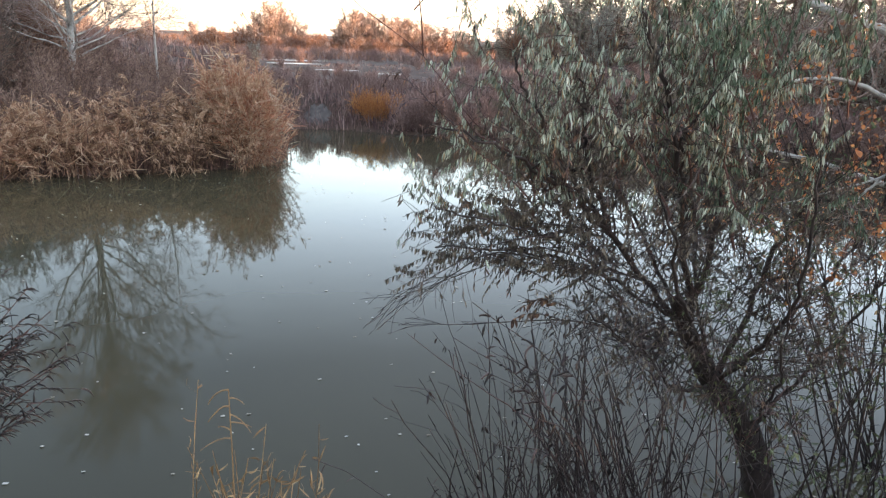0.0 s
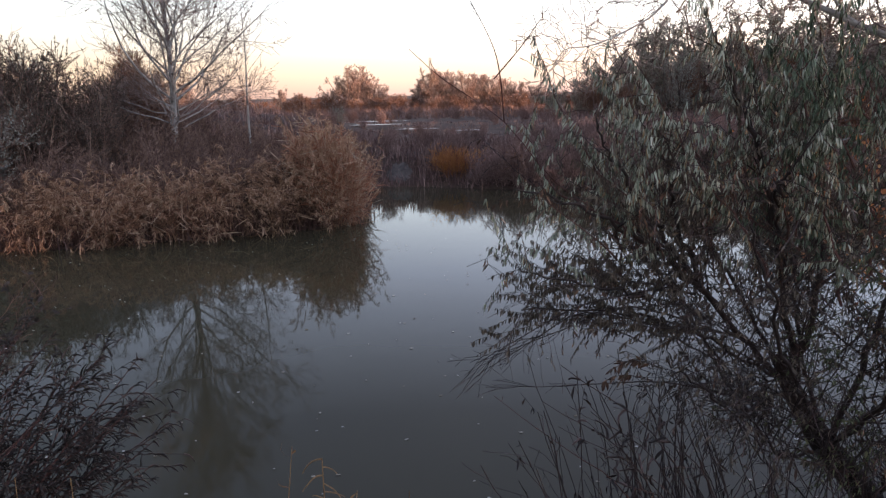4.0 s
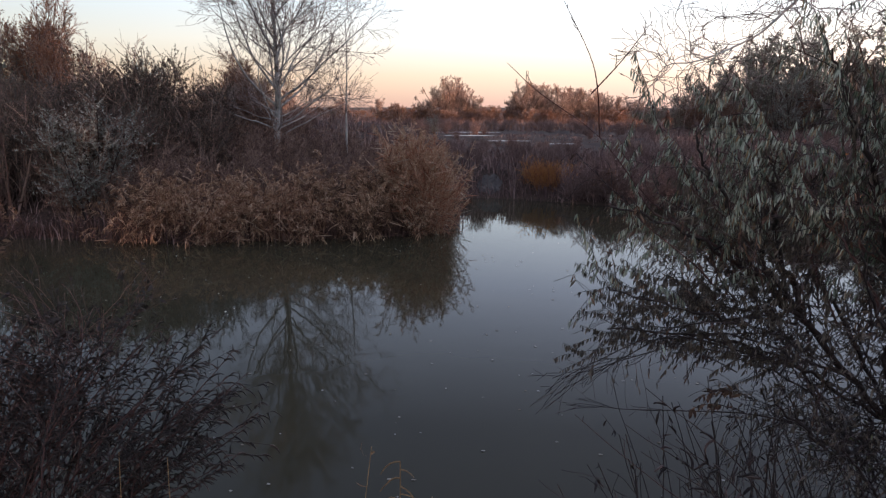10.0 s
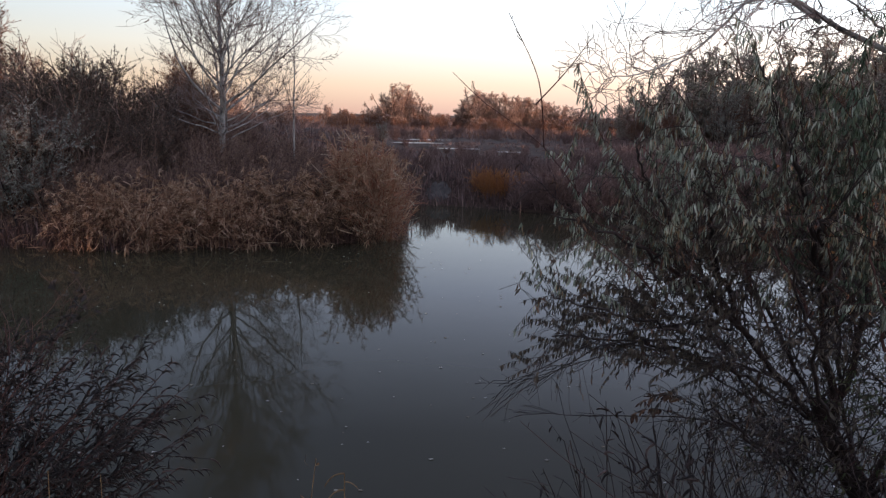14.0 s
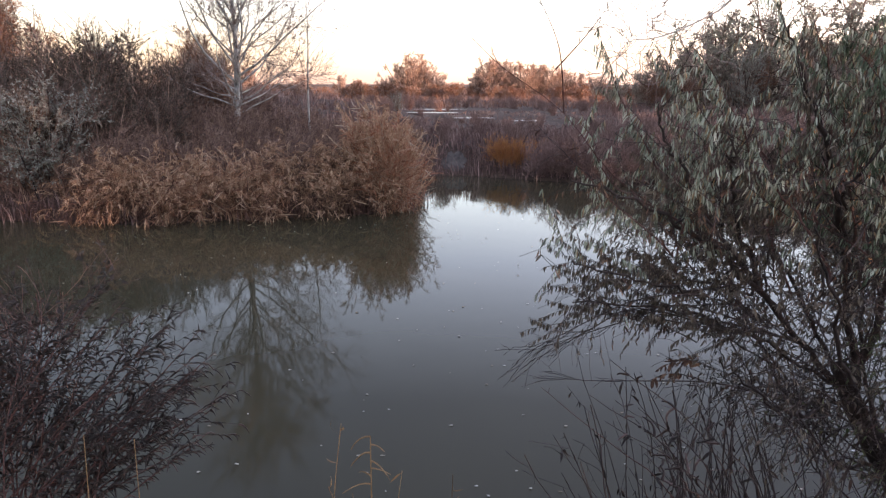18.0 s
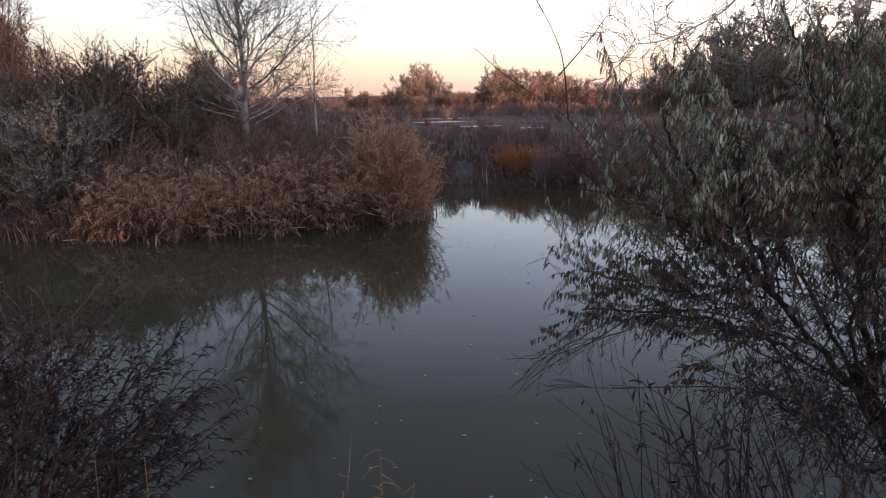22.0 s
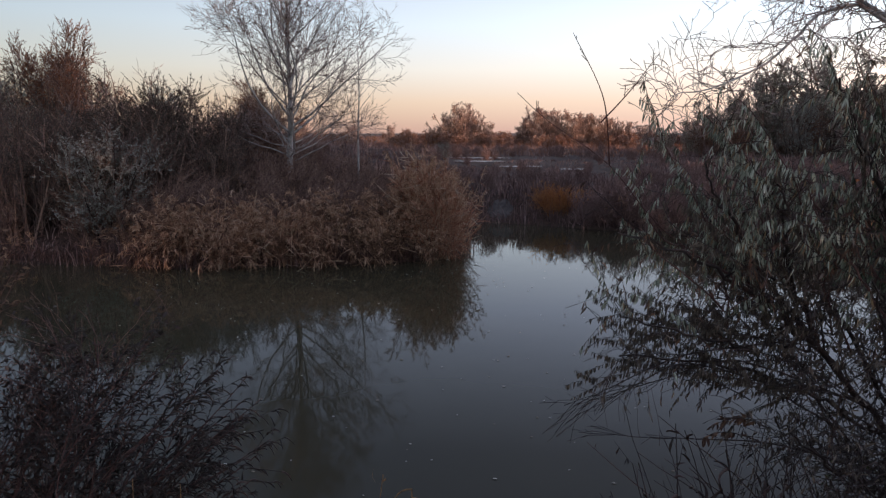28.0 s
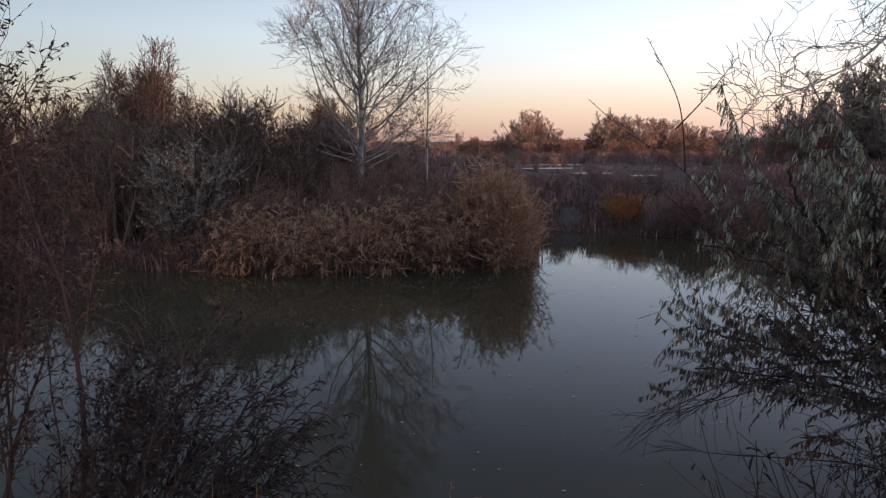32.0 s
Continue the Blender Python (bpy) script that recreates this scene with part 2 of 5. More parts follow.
def soil():
    m, t, p, out = nodes_of("damp_soil_and_litter")
    co = t.nodes.new("ShaderNodeTexCoord")
    a = t.nodes.new("ShaderNodeTexNoise")
    a.inputs["Scale"].default_value, a.inputs["Detail"].default_value, a.inputs["Roughness"].default_value = 0.35, 8, 0.7
    b = t.nodes.new("ShaderNodeTexNoise")
    b.inputs["Scale"].default_value, b.inputs["Detail"].default_value = 9, 6
    r1 = ramp_of(t, [(0.3, (0.045, 0.028, 0.022)), (0.5, (0.085, 0.053, 0.042)), (0.7, (0.14, 0.092, 0.072))])
    r2 = ramp_of(t, [(0.3, (0.5, 0.48, 0.45)), (0.7, (1.15, 1.1, 1.0))])
    mul = t.nodes.new("ShaderNodeMixRGB")
    mul.blend_type = "MULTIPLY"
    mul.inputs[0].default_value = 1
    for n in (a, b):
        t.links.new(co.outputs["Object"], n.inputs["Vector"])
    t.links.new(a.outputs["Fac"], r1.inputs[0])
    t.links.new(b.outputs["Fac"], r2.inputs[0])
    t.links.new(r1.outputs[0], mul.inputs[1])
    t.links.new(r2.outputs[0], mul.inputs[2])
    t.links.new(mul.outputs[0], p.inputs["Base Color"])
    p.inputs["Roughness"].default_value = 0.95
    bp = t.nodes.new("ShaderNodeBump")
    bp.inputs["Strength"].default_value, bp.inputs["Distance"].default_value = 0.7, 0.05
    t.links.new(b.outputs["Fac"], bp.inputs["Height"])
    t.links.new(bp.outputs[0], p.inputs["Normal"])
    return m


def pond_water(name, deep, rough, ripple):
    m, t, p, out = nodes_of(name)
    co = t.nodes.new("ShaderNodeTexCoord")
    a = t.nodes.new("ShaderNodeTexNoise")
    a.inputs["Scale"].default_value, a.inputs["Detail"].default_value = 0.25, 4
    r = ramp_of(t, [(0.35, deep), (0.7, tuple(1.35 * v for v in deep))])
    t.links.new(co.outputs["Object"], a.inputs["Vector"])
    t.links.new(a.outputs["Fac"], r.inputs[0])
    t.links.new(r.outputs[0], p.inputs["Base Color"])
    p.inputs["Roughness"].default_value, p.inputs["IOR"].default_value = rough, 1.333
    b = t.nodes.new("ShaderNodeTexNoise")
    b.inputs["Scale"].default_value, b.inputs["Detail"].default_value = 2.2, 2
    t.links.new(co.outputs["Object"], b.inputs["Vector"])
    bp = t.nodes.new("ShaderNodeBump")
    bp.inputs["Strength"].default_value, bp.inputs["Distance"].default_value = ripple, 0.01
    t.links.new(b.outputs["Fac"], bp.inputs["Height"])
    t.links.new(bp.outputs[0], p.inputs["Normal"])
    return m


M_SOIL = soil()
M_MUD = bark("grey_mud", [(0.3, (0.05, 0.042, 0.037)), (0.6, (0.13, 0.112, 0.10)), (0.85, (0.22, 0.195, 0.175))], 6, 1.0, 0.9)
M_WATER = pond_water("murky_pond_water", (0.047, 0.0435, 0.0255), 0.03, 0.09)
M_PUDDLE = pond_water("shallow_puddle_water", (0.24, 0.215, 0.20), 0.3, 0.05)


# ---- mesh helpers ----
def part(name, vf, material, parent=None, label="", smooth=False):
    """Links vertices and faces as one mesh object, under parent if there is one."""
    me = bpy.data.meshes.new(name)
    v, f = vf
    me.from_pydata(v if isinstance(v, list) else v.tolist(), [], f if isinstance(f, list) else f.tolist())
    me.materials.append(material)
    if smooth:
        me.polygons.foreach_set("use_smooth", [True] * len(me.polygons))
    ob = new(name, me)
    if parent is not None:
        ob.parent = parent
        if parent.type == "EMPTY":
            ob.matrix_parent_inverse = Matrix.Translation(parent.location).inverted()
    return tagged(ob, label, kind="stuff" if name in FINE else "")


FINE = ("twigwork", "stemwork", "foliage", "dry_foliage", "orange_foliage", "green_foliage", "curled_foliage", "plumage", "reed_stemwork", "reed_bladework", "straw")


def thing(name, base, label, category, group="", kind=""):
    ob = new(name)
    ob.empty_display_size = 0.2
    ob.location = base
    return tagged(ob, label, category, group, kind)


def curve_through(points, n):
    """n + 1 points on a smooth line through the given ones."""
    p = [Vector(q) for q in points]
    p = [2 * p[0] - p[1], *p, 2 * p[-1] - p[-2]]
    out = []
    for k in range(n + 1):
        s = k / n * (len(p) - 3)
        i = min(int(s), len(p) - 4)
        u = s - i
        a, b, c, d = p[i : i + 4]
        out.append(0.5 * (2 * b + (c - a) * u + (2 * a - 5 * b + 4 * c - d) * u * u + (3 * b - a - 3 * c + d) * u**3))
    return out


def runner(rng, start, way, length, segs, wiggle, lift):
    """A line that wanders from start, bending up (lift > 0) or down."""
    pts, d, step = [Vector(start)], Vector(way).normalized(), length / segs
    for _ in range(segs):
        d = (d + Vector((rng.gauss(0, wiggle), rng.gauss(0, wiggle), rng.gauss(0, wiggle) + lift))).normalized()
        pts.append(pts[-1] + d * step)
    return pts


def tubes(lines, sides=3):
    """Tapered tubes round lines of (points, radius at the foot, radius at the tip)."""
    v, f = [], []
    ring = [(math.cos(2 * math.pi * k / sides), math.sin(2 * math.pi * k / sides)) for k in range(sides)]
    for pts, r0, r1 in lines:
        n, b = len(pts), len(v)
        d = (pts[-1] - pts[0]).normalized()
        a = d.cross(Vector((0.37, 0.91, 0.17))).normalized()
        for i, p in enumerate(pts):
            d = (pts[min(i + 1, n - 1)] - pts[max(i - 1, 0)]).normalized()
            a = (a - d * a.dot(d)).normalized()
            c = d.cross(a)
            r = r0 + (r1 - r0) * i / (n - 1)
            v += [tuple(p + a * (r * x) + c * (r * y)) for x, y in ring]
        for i in range(n - 1):
            for k in range(sides):
                q, s = b + i * sides, (k + 1) % sides
                f.append((q + k, q + s, q + sides + s, q + sides + k))
    return v, f


def children(rng, lines, spec):
    """Side shoots of lines. spec: count a line, length from-to, spread in degrees, wiggle, lift, segments, radius share, tip radius, first share."""
    out = []
    for pts, r0, r1 in lines:
        n = len(pts) - 1
        lo, hi = spec["count"]
        for _ in range(rng.randint(lo, hi)):
            s = spec["first"] + (1 - spec["first"]) * rng.random()
            i = min(int(s * n), n - 1)
            u = s * n - i
            p = pts[i].lerp(pts[i + 1], u)
            d = (pts[i + 1] - pts[i]).normalized()
            side = d.cross(Vector((rng.gauss(0, 1), rng.gauss(0, 1), rng.gauss(0, 1)))).normalized()
            ang = radians(spec["spread"] * rng.uniform(0.6, 1.3))
            way = d * math.cos(ang) + side * math.sin(ang)
            if "flat" in spec:
                way.z *= spec["flat"]
            length = rng.uniform(*spec["length"]) * (1.15 - 0.5 * s)
            r = max((r0 + (r1 - r0) * s) * spec["share"], spec["tip"])
            out.append((runner(rng, p, way, length, spec["segs"], spec["wiggle"], spec["lift"]), r, spec["tip"]))
    return out


def leaves(seed, lines, per_metre, size, width, droop, spread=0.8, fold=0.25, first=0.0, curl=0.0):
    """Pointed leaves along lines: two folded faces each, set round the twig and hanging by droop."""
    g = np.random.default_rng(seed)
    at, way = [], []
    for pts, *_ in lines:
        a = np.array([tuple(p) for p in pts])
        seg = np.diff(a, axis=0)
        lens = np.linalg.norm(seg, axis=1)
        total = lens.sum()
        n = g.poisson(per_metre * total * (1 - first))
        if not n:
            continue
        s = (first + (1 - first) * g.random(n)) * total
        cum = np.r_[0, np.cumsum(lens)]
        i = np.clip(np.searchsorted(cum, s) - 1, 0, len(lens) - 1)
        at.append(a[i] + seg[i] * ((s - cum[i]) / lens[i])[:, None])
        way.append(seg[i] / lens[i][:, None])
    if not at:
        return np.zeros((0, 3)), np.zeros((0, 4), int)
    at, way = np.concatenate(at), np.concatenate(way)
    n = len(at)
    d = 0.5 * way + g.normal(0, spread, (n, 3)) + np.array([0, 0, -droop])
    d /= np.linalg.norm(d, axis=1, keepdims=True)
    s = np.cross(d, g.normal(0, 1, (n, 3)))
    s /= np.linalg.norm(s, axis=1, keepdims=True)
    u = np.cross(s, d)
    L = g.uniform(size[0], size[1], n)[:, None]
    W = L * width * g.uniform(0.75, 1.25, n)[:, None]
    F = W * fold
    C = L * curl * g.uniform(-1, 1, n)[:, None]
    rows = []
    for q, w, c in ((0.0, 0.2, 0.0), (0.33, 1.0, 0.7), (0.68, 0.8, 0.9), (1.0, 0.08, 0.35)):
        mid = at + d * L * q + u * (C * c)
        rows += [mid - s * W * w + u * F * w, mid + s * W * w + u * F * w]
    v = np.stack(rows, 1).reshape(-1, 3)
    b = np.arange(n)[:, None] * 8
    f = np.concatenate([b + [2 * k, 2 * k + 1, 2 * k + 3, 2 * k + 2] for k in range(3)], 1).reshape(-1, 4)
    return v, f


def blades(seed, roots, height, width, lean, segs=3, droop=0.3):
    """Bent tapering blades from the given roots."""
    g = np.random.default_rng(seed)
    r = np.asarray(roots, float)
    n = len(r)
    h = g.uniform(*height, n)[:, None] if not isinstance(height, np.ndarray) else height[:, None]
    az = g.uniform(0, 2 * np.pi, n)
    out = np.stack([np.cos(az), np.sin(az), 0 * az], 1) * np.abs(g.normal(0, lean, n))[:, None]
    fa = g.uniform(0, 2 * np.pi, n)
    side = np.stack([np.cos(fa), np.sin(fa), 0 * fa], 1)
    w = g.uniform(*width, n)[:, None]
    rows = []
    for k in range(segs + 1):
        s = k / segs
        c = r + np.array([0, 0, 1.0]) * h * (s - droop * s**3 * np.minimum(1, np.linalg.norm(out, axis=1)[:, None] * 2)) + out * h * s**2
        rows += [c - side * w * (1 - 0.9 * s), c + side * w * (1 - 0.9 * s)]
    v = np.stack(rows, 1).reshape(-1, 3)
    b = np.arange(n)[:, None] * (2 * segs + 2)
    f = np.concatenate([b + [2 * k, 2 * k + 1, 2 * k + 3, 2 * k + 2] for k in range(segs)], 1).reshape(-1, 4)
    return v, f


def curls(rng, lines, per_metre, length, radius, first=0.4):
    """Shrivelled leaves rolled up to little drooping horns, set along the ends of lines."""
    out = []
    for pts, *_ in lines:
        n = len(pts) - 1
        total = sum((b - a).length for a, b in zip(pts, pts[1:]))
        count = per_metre * total * (1 - first)
        for _ in range(int(count) + (rng.random() < count % 1)):
            u = (first + (1 - first) * rng.random()) * n
            i = min(int(u), n - 1)
            d = (pts[i + 1] - pts[i]).normalized()
            way = d * 0.9 + Vector((rng.gauss(0, 0.5), rng.gauss(0, 0.5), rng.gauss(0.15, 0.4)))
            size = rng.uniform(0.6, 1.0)
            out.append((runner(rng, pts[i].lerp(pts[i + 1], u - i), way, rng.uniform(*length), 4, 0.08, -0.32), radius * size, radius * size * 0.35))
    return tubes(out, 4)


def merged(*meshes):
    v, f, b = [], [], 0
    for mv, mf in meshes:
        mv, mf = np.asarray(mv, float).reshape(-1, 3), np.asarray(mf, int)
        if len(mv):
            v.append(mv)
            f += (mf + b).tolist()
            b += len(mv)
    return np.concatenate(v), f


# ---- the ground: one sheet with the pond hollow in it ----
SHORE = np.array([(-3, 3.1), (-1, 3.3), (0.5, 3.4), (2, 3.45), (3.2, 3.7), (5, 4.2), (8, 4.6), (13, 5), (17, 7), (18, 10), (15.5, 12.4), (12.5, 14.1),
                  (9.5, 15.4), (6.5, 16.5), (4.0, 17.2), (2.3, 18.0), (0.9, 18.7), (-0.3, 19.0), (-1.2, 18.4), (-1.15, 16.6), (-0.5, 14.8), (-1.0, 13.7), (-2, 13.15),
                  (-3.7, 12.75), (-5.6, 12.3), (-7.4, 12.45), (-9.4, 12.5), (-11, 11.6), (-10.5, 9), (-7.5, 6), (-5, 4)], float)


def shore_distance(x, y):
    """Metres from the shoreline: below zero on the water."""
    p = np.stack([x, y], -1)[..., None, :]
    a, b = SHORE, np.roll(SHORE, -1, 0)
    ab = b - a
    u = np.clip(((p - a) * ab).sum(-1) / (ab**2).sum(-1), 0, 1)
    far = np.linalg.norm(p - a - u[..., None] * ab, axis=-1).min(-1)
    cross = ((a[:, 1] > p[..., 1]) != (b[:, 1] > p[..., 1])) & (p[..., 0] < ab[:, 0] * (p[..., 1] - a[:, 1]) / (ab[:, 1] + 1e-12) + a[:, 0])
    return np.where(cross.sum(-1) % 2 == 1, -far, far)


def ground_height(x, y):
    x, y = np.asarray(x, float), np.asarray(y, float)
    d = shore_distance(x, y)
    left = 1 / (1 + np.exp(np.clip(x + 3.0 - 0.02 * (y - 14), -50, 50))) * np.clip((y - 8) / 3, 0, 1)       # the bank with the poplar is the higher one
    near = 1 / (1 + np.exp(np.clip((y - 6.5) / 0.6, -50, 50)))
    top = 0.80 + left * (0.90 + 0.035 * np.clip(y - 17, 0, 9)) * (1 - np.clip((y - 27) / 14, 0, 1)) + 0.1 * near
    slope = 2.0 + 5.0 * left - 0.1 * near
    rise = top * (1 - np.exp(-(np.clip(d, 0, None) / slope * 1.6) ** 1.25))
    lump = 0.06 * np.sin(1.7 * x + 0.6 * y) * np.cos(1.3 * y - 0.8 * x) + 0.05 * np.sin(3.9 * x - 2.1 * y)
    return np.where(d > 0, rise + lump * np.clip(d, 0, 1), np.maximum(-0.7, d * 0.6))


def build_ground():
    turns = 240
    radii = np.concatenate([np.linspace(0.3, 30, 110), np.geomspace(30.6, 4000, 70)])
    a = np.linspace(0, 2 * np.pi, turns, endpoint=False)
    x, y = np.outer(radii, np.cos(a)), 6 + np.outer(radii, np.sin(a))
    z = ground_height(x, y)
    v = np.stack([x, y, z], -1).reshape(-1, 3)
    v = np.concatenate([v, [[0, 6, float(ground_height(0, 6))]]])
    f = []
    for i in range(len(radii) - 1):
        for k in range(turns):
            q = (k + 1) % turns
            f.append((i * turns + k, (i + 1) * turns + k, (i + 1) * turns + q, i * turns + q))
    f += [(len(v) - 1, k, (k + 1) % turns) for k in range(turns)]
    return part("ground", (v, f), M_SOIL, None, smooth=True)


tagged(build_ground(), "damp brown soil of the pond banks and heath", "ground", kind="structure")
tagged(part("pond_water", ([(-13, 2.5, 0), (19.5, 2.5, 0), (19.5, 20, 0), (-13, 20, 0)], [(0, 1, 2, 3)]), M_WATER), "still murky pond water mirroring the evening sky", "water", kind="structure")


def gz(x, y):
    return float(ground_height(x, y))


def puddle(x0, x1, y, deep, seed):
    """A long shallow pool on the flat beyond the bank."""
    g = np.random.default_rng(seed)
    n = 22
    s = np.linspace(0, 1, n)
    hi = y + deep * np.sin(np.pi * s) ** 0.6 * g.uniform(0.5, 1.2, n)
    lo = y - deep * np.sin(np.pi * s) ** 0.6 * g.uniform(0.5, 1.2, n)
    z = max(gz(x0 + (x1 - x0) * a, y + b * deep) for a in (0.1, 0.3, 0.5, 0.7, 0.9) for b in (-0.8, 0, 0.8)) + 0.015
    v = [(x0 + (x1 - x0) * a, b, z) for a, b in zip(s, hi)] + [(x0 + (x1 - x0) * a, b, z) for a, b in zip(s, lo)]
    f = [(k, n + k, n + k + 1, k + 1) for k in range(n - 1)]
    return tagged(part("puddle_water", (v, f), M_PUDDLE), "shallow pale pool over wet mud on the heath", "water", kind="structure")


puddle(-2.3, 0.1, 31.0, 0.55, 1)
puddle(-0.3, 1.7, 31.5, 0.6, 2)
puddle(2.3, 3.8, 30.8, 0.55, 3)
puddle(-4.4, 0.5, 43.0, 0.6, 4)


# ---- the silver-leaved olive bush in front ----
OLIVE_LIMBS = [
    # control points, foot radius, side shoots, share of shoots with silver leaves, share with withered ones
    ([(1.96, 3.89, 1.03), (1.69, 3.82, 1.30), (1.42, 3.73, 1.58), (1.15, 3.62, 1.80), (0.87, 3.50, 1.96), (0.60, 3.35, 2.06)], 0.016, 12, 0.4, 0.5),
    ([(1.96, 3.89, 1.03), (1.79, 3.76, 1.60), (1.59, 3.65, 2.11), (1.42, 3.55, 2.38), (1.31, 3.52, 2.56)], 0.018, 16, 0.7, 0.3),
    ([(1.96, 3.89, 1.03), (1.96, 3.78, 1.59), (1.87, 3.73, 1.95), (1.78, 3.68, 2.2)], 0.017, 16, 0.65, 0.4),
    ([(2.18, 3.93, 0.70), (2.33, 3.88, 1.39), (2.37, 3.72, 1.75), (2.30, 3.65, 2.1)], 0.017, 16, 0.5, 0.5),
    ([(1.96, 3.89, 1.03), (1.47, 3.81, 1.34), (1.03, 3.66, 1.52), (0.65, 3.44, 1.61)], 0.009, 12, 0.2, 0.4),
    ([(1.69, 3.82, 1.30), (1.30, 3.75, 1.75), (1.05, 3.66, 2.08), (0.92, 3.55, 2.28)], 0.012, 12, 0.7, 0.3),
    ([(1.42, 3.73, 1.58), (1.10, 3.55, 1.62), (0.80, 3.40, 1.72), (0.62, 3.35, 1.78)], 0.006, 9, 0.4, 0.4),
    ([(2.10, 3.92, 0.85), (1.70, 3.50, 1.30), (1.45, 3.25, 1.7), (1.32, 3.18, 1.95)], 0.011, 13, 0.6, 0.4),
    ([(2.18, 3.93, 0.70), (2.20, 3.55, 1.20), (2.10, 3.35, 1.65), (2.00, 3.30, 2.0)], 0.012, 15, 0.55, 0.5),
    ([(2.18, 3.93, 0.70), (2.75, 4.00, 1.20), (2.95, 3.95, 1.65), (3.00, 3.90, 2.05)], 0.012, 11, 0.25, 0.6),
    ([(1.96, 3.89, 1.03), (1.75, 4.10, 1.50), (1.60, 4.25, 1.85), (1.50, 4.30, 2.1)], 0.011, 12, 0.5, 0.4),
    ([(2.18, 3.93, 0.70), (2.10, 4.15, 1.30), (2.15, 4.30, 1.8), (2.10, 4.35, 2.1)], 0.012, 12, 0.5, 0.4),
    ([(2.43, 3.93, 0.40), (2.60, 3.70, 1.00), (2.70, 3.55, 1.50), (2.72, 3.50, 1.95)], 0.011, 11, 0.3, 0.6),
    ([(1.96, 3.89, 1.03), (1.60, 3.60, 1.10), (1.35, 3.45, 1.25), (1.15, 3.35, 1.45)], 0.010, 14, 0.08, 0.5),
    ([(2.18, 3.93, 0.70), (1.80, 3.65, 0.85), (1.60, 3.50, 1.05), (1.45, 3.40, 1.25)], 0.010, 14, 0.05, 0.5),
    ([(2.43, 3.93, 0.40), (2.25, 3.60, 0.80), (2.15, 3.45, 1.10), (2.05, 3.40, 1.50)], 0.010, 14, 0.1, 0.6),
    ([(1.79, 3.76, 1.60), (1.62, 3.55, 1.95), (1.55, 3.42, 2.05), (1.60, 3.35, 2.16)], 0.009, 12, 0.75, 0.3),
    ([(1.42, 3.73, 1.58), (1.25, 3.62, 1.95), (1.2, 3.52, 2.1), (1.14, 3.45, 2.22)], 0.009, 12, 0.75, 0.3),
]
# long leafy leaders that stand out of the crown, silver to the tip
OLIVE_LEADERS = [
    [(1.30, 3.75, 1.75), (1.14, 3.77, 1.84), (0.97, 3.82, 2.12), (0.86, 3.85, 2.32), (0.76, 3.87, 2.59)],
    [(1.15, 3.62, 1.80), (0.97, 3.77, 1.92), (0.84, 3.80, 1.99), (0.76, 3.82, 2.12), (0.71, 3.83, 2.26)],
    [(1.59, 3.65, 1.85), (1.51, 3.67, 2.03), (1.47, 3.69, 2.31), (1.42, 3.72, 2.52), (1.37, 3.74, 2.71)],
    [(1.47, 3.81, 1.60), (1.33, 3.86, 1.84), (1.21, 3.91, 2.14), (1.13, 3.93, 2.33), (1.06, 3.96, 2.46)],
    [(1.70, 3.60, 1.80), (1.60, 3.51, 2.02), (1.57, 3.52, 2.22), (1.60, 3.51, 2.38), (1.66, 3.47, 2.48)],
    [(1.42, 3.65, 1.80), (1.31, 3.55, 2.01), (1.24, 3.57, 2.21), (1.16, 3.61, 2.31), (1.09, 3.63, 2.41)],
    [(1.90, 3.70, 1.75), (1.80, 3.62, 1.96), (1.75, 3.66, 2.21), (1.74, 3.66, 2.42), (1.71, 3.68, 2.56)],
    [(1.55, 3.45, 1.70), (1.41, 3.39, 1.90), (1.31, 3.43, 2.03), (1.25, 3.46, 2.16), (1.23, 3.47, 2.28)],
    [(1.80, 3.40, 1.60), (1.71, 3.32, 1.81), (1.67, 3.35, 1.97), (1.69, 3.34, 2.12), (1.63, 3.37, 2.23)],
    [(2.05, 3.60, 1.65), (1.98, 3.55, 1.90), (1.95, 3.52, 2.15), (1.90, 3.50, 2.36)],
    [(2.25, 3.60, 1.60), (2.22, 3.55, 1.90), (2.15, 3.50, 2.18), (2.10, 3.48, 2.40)],
]
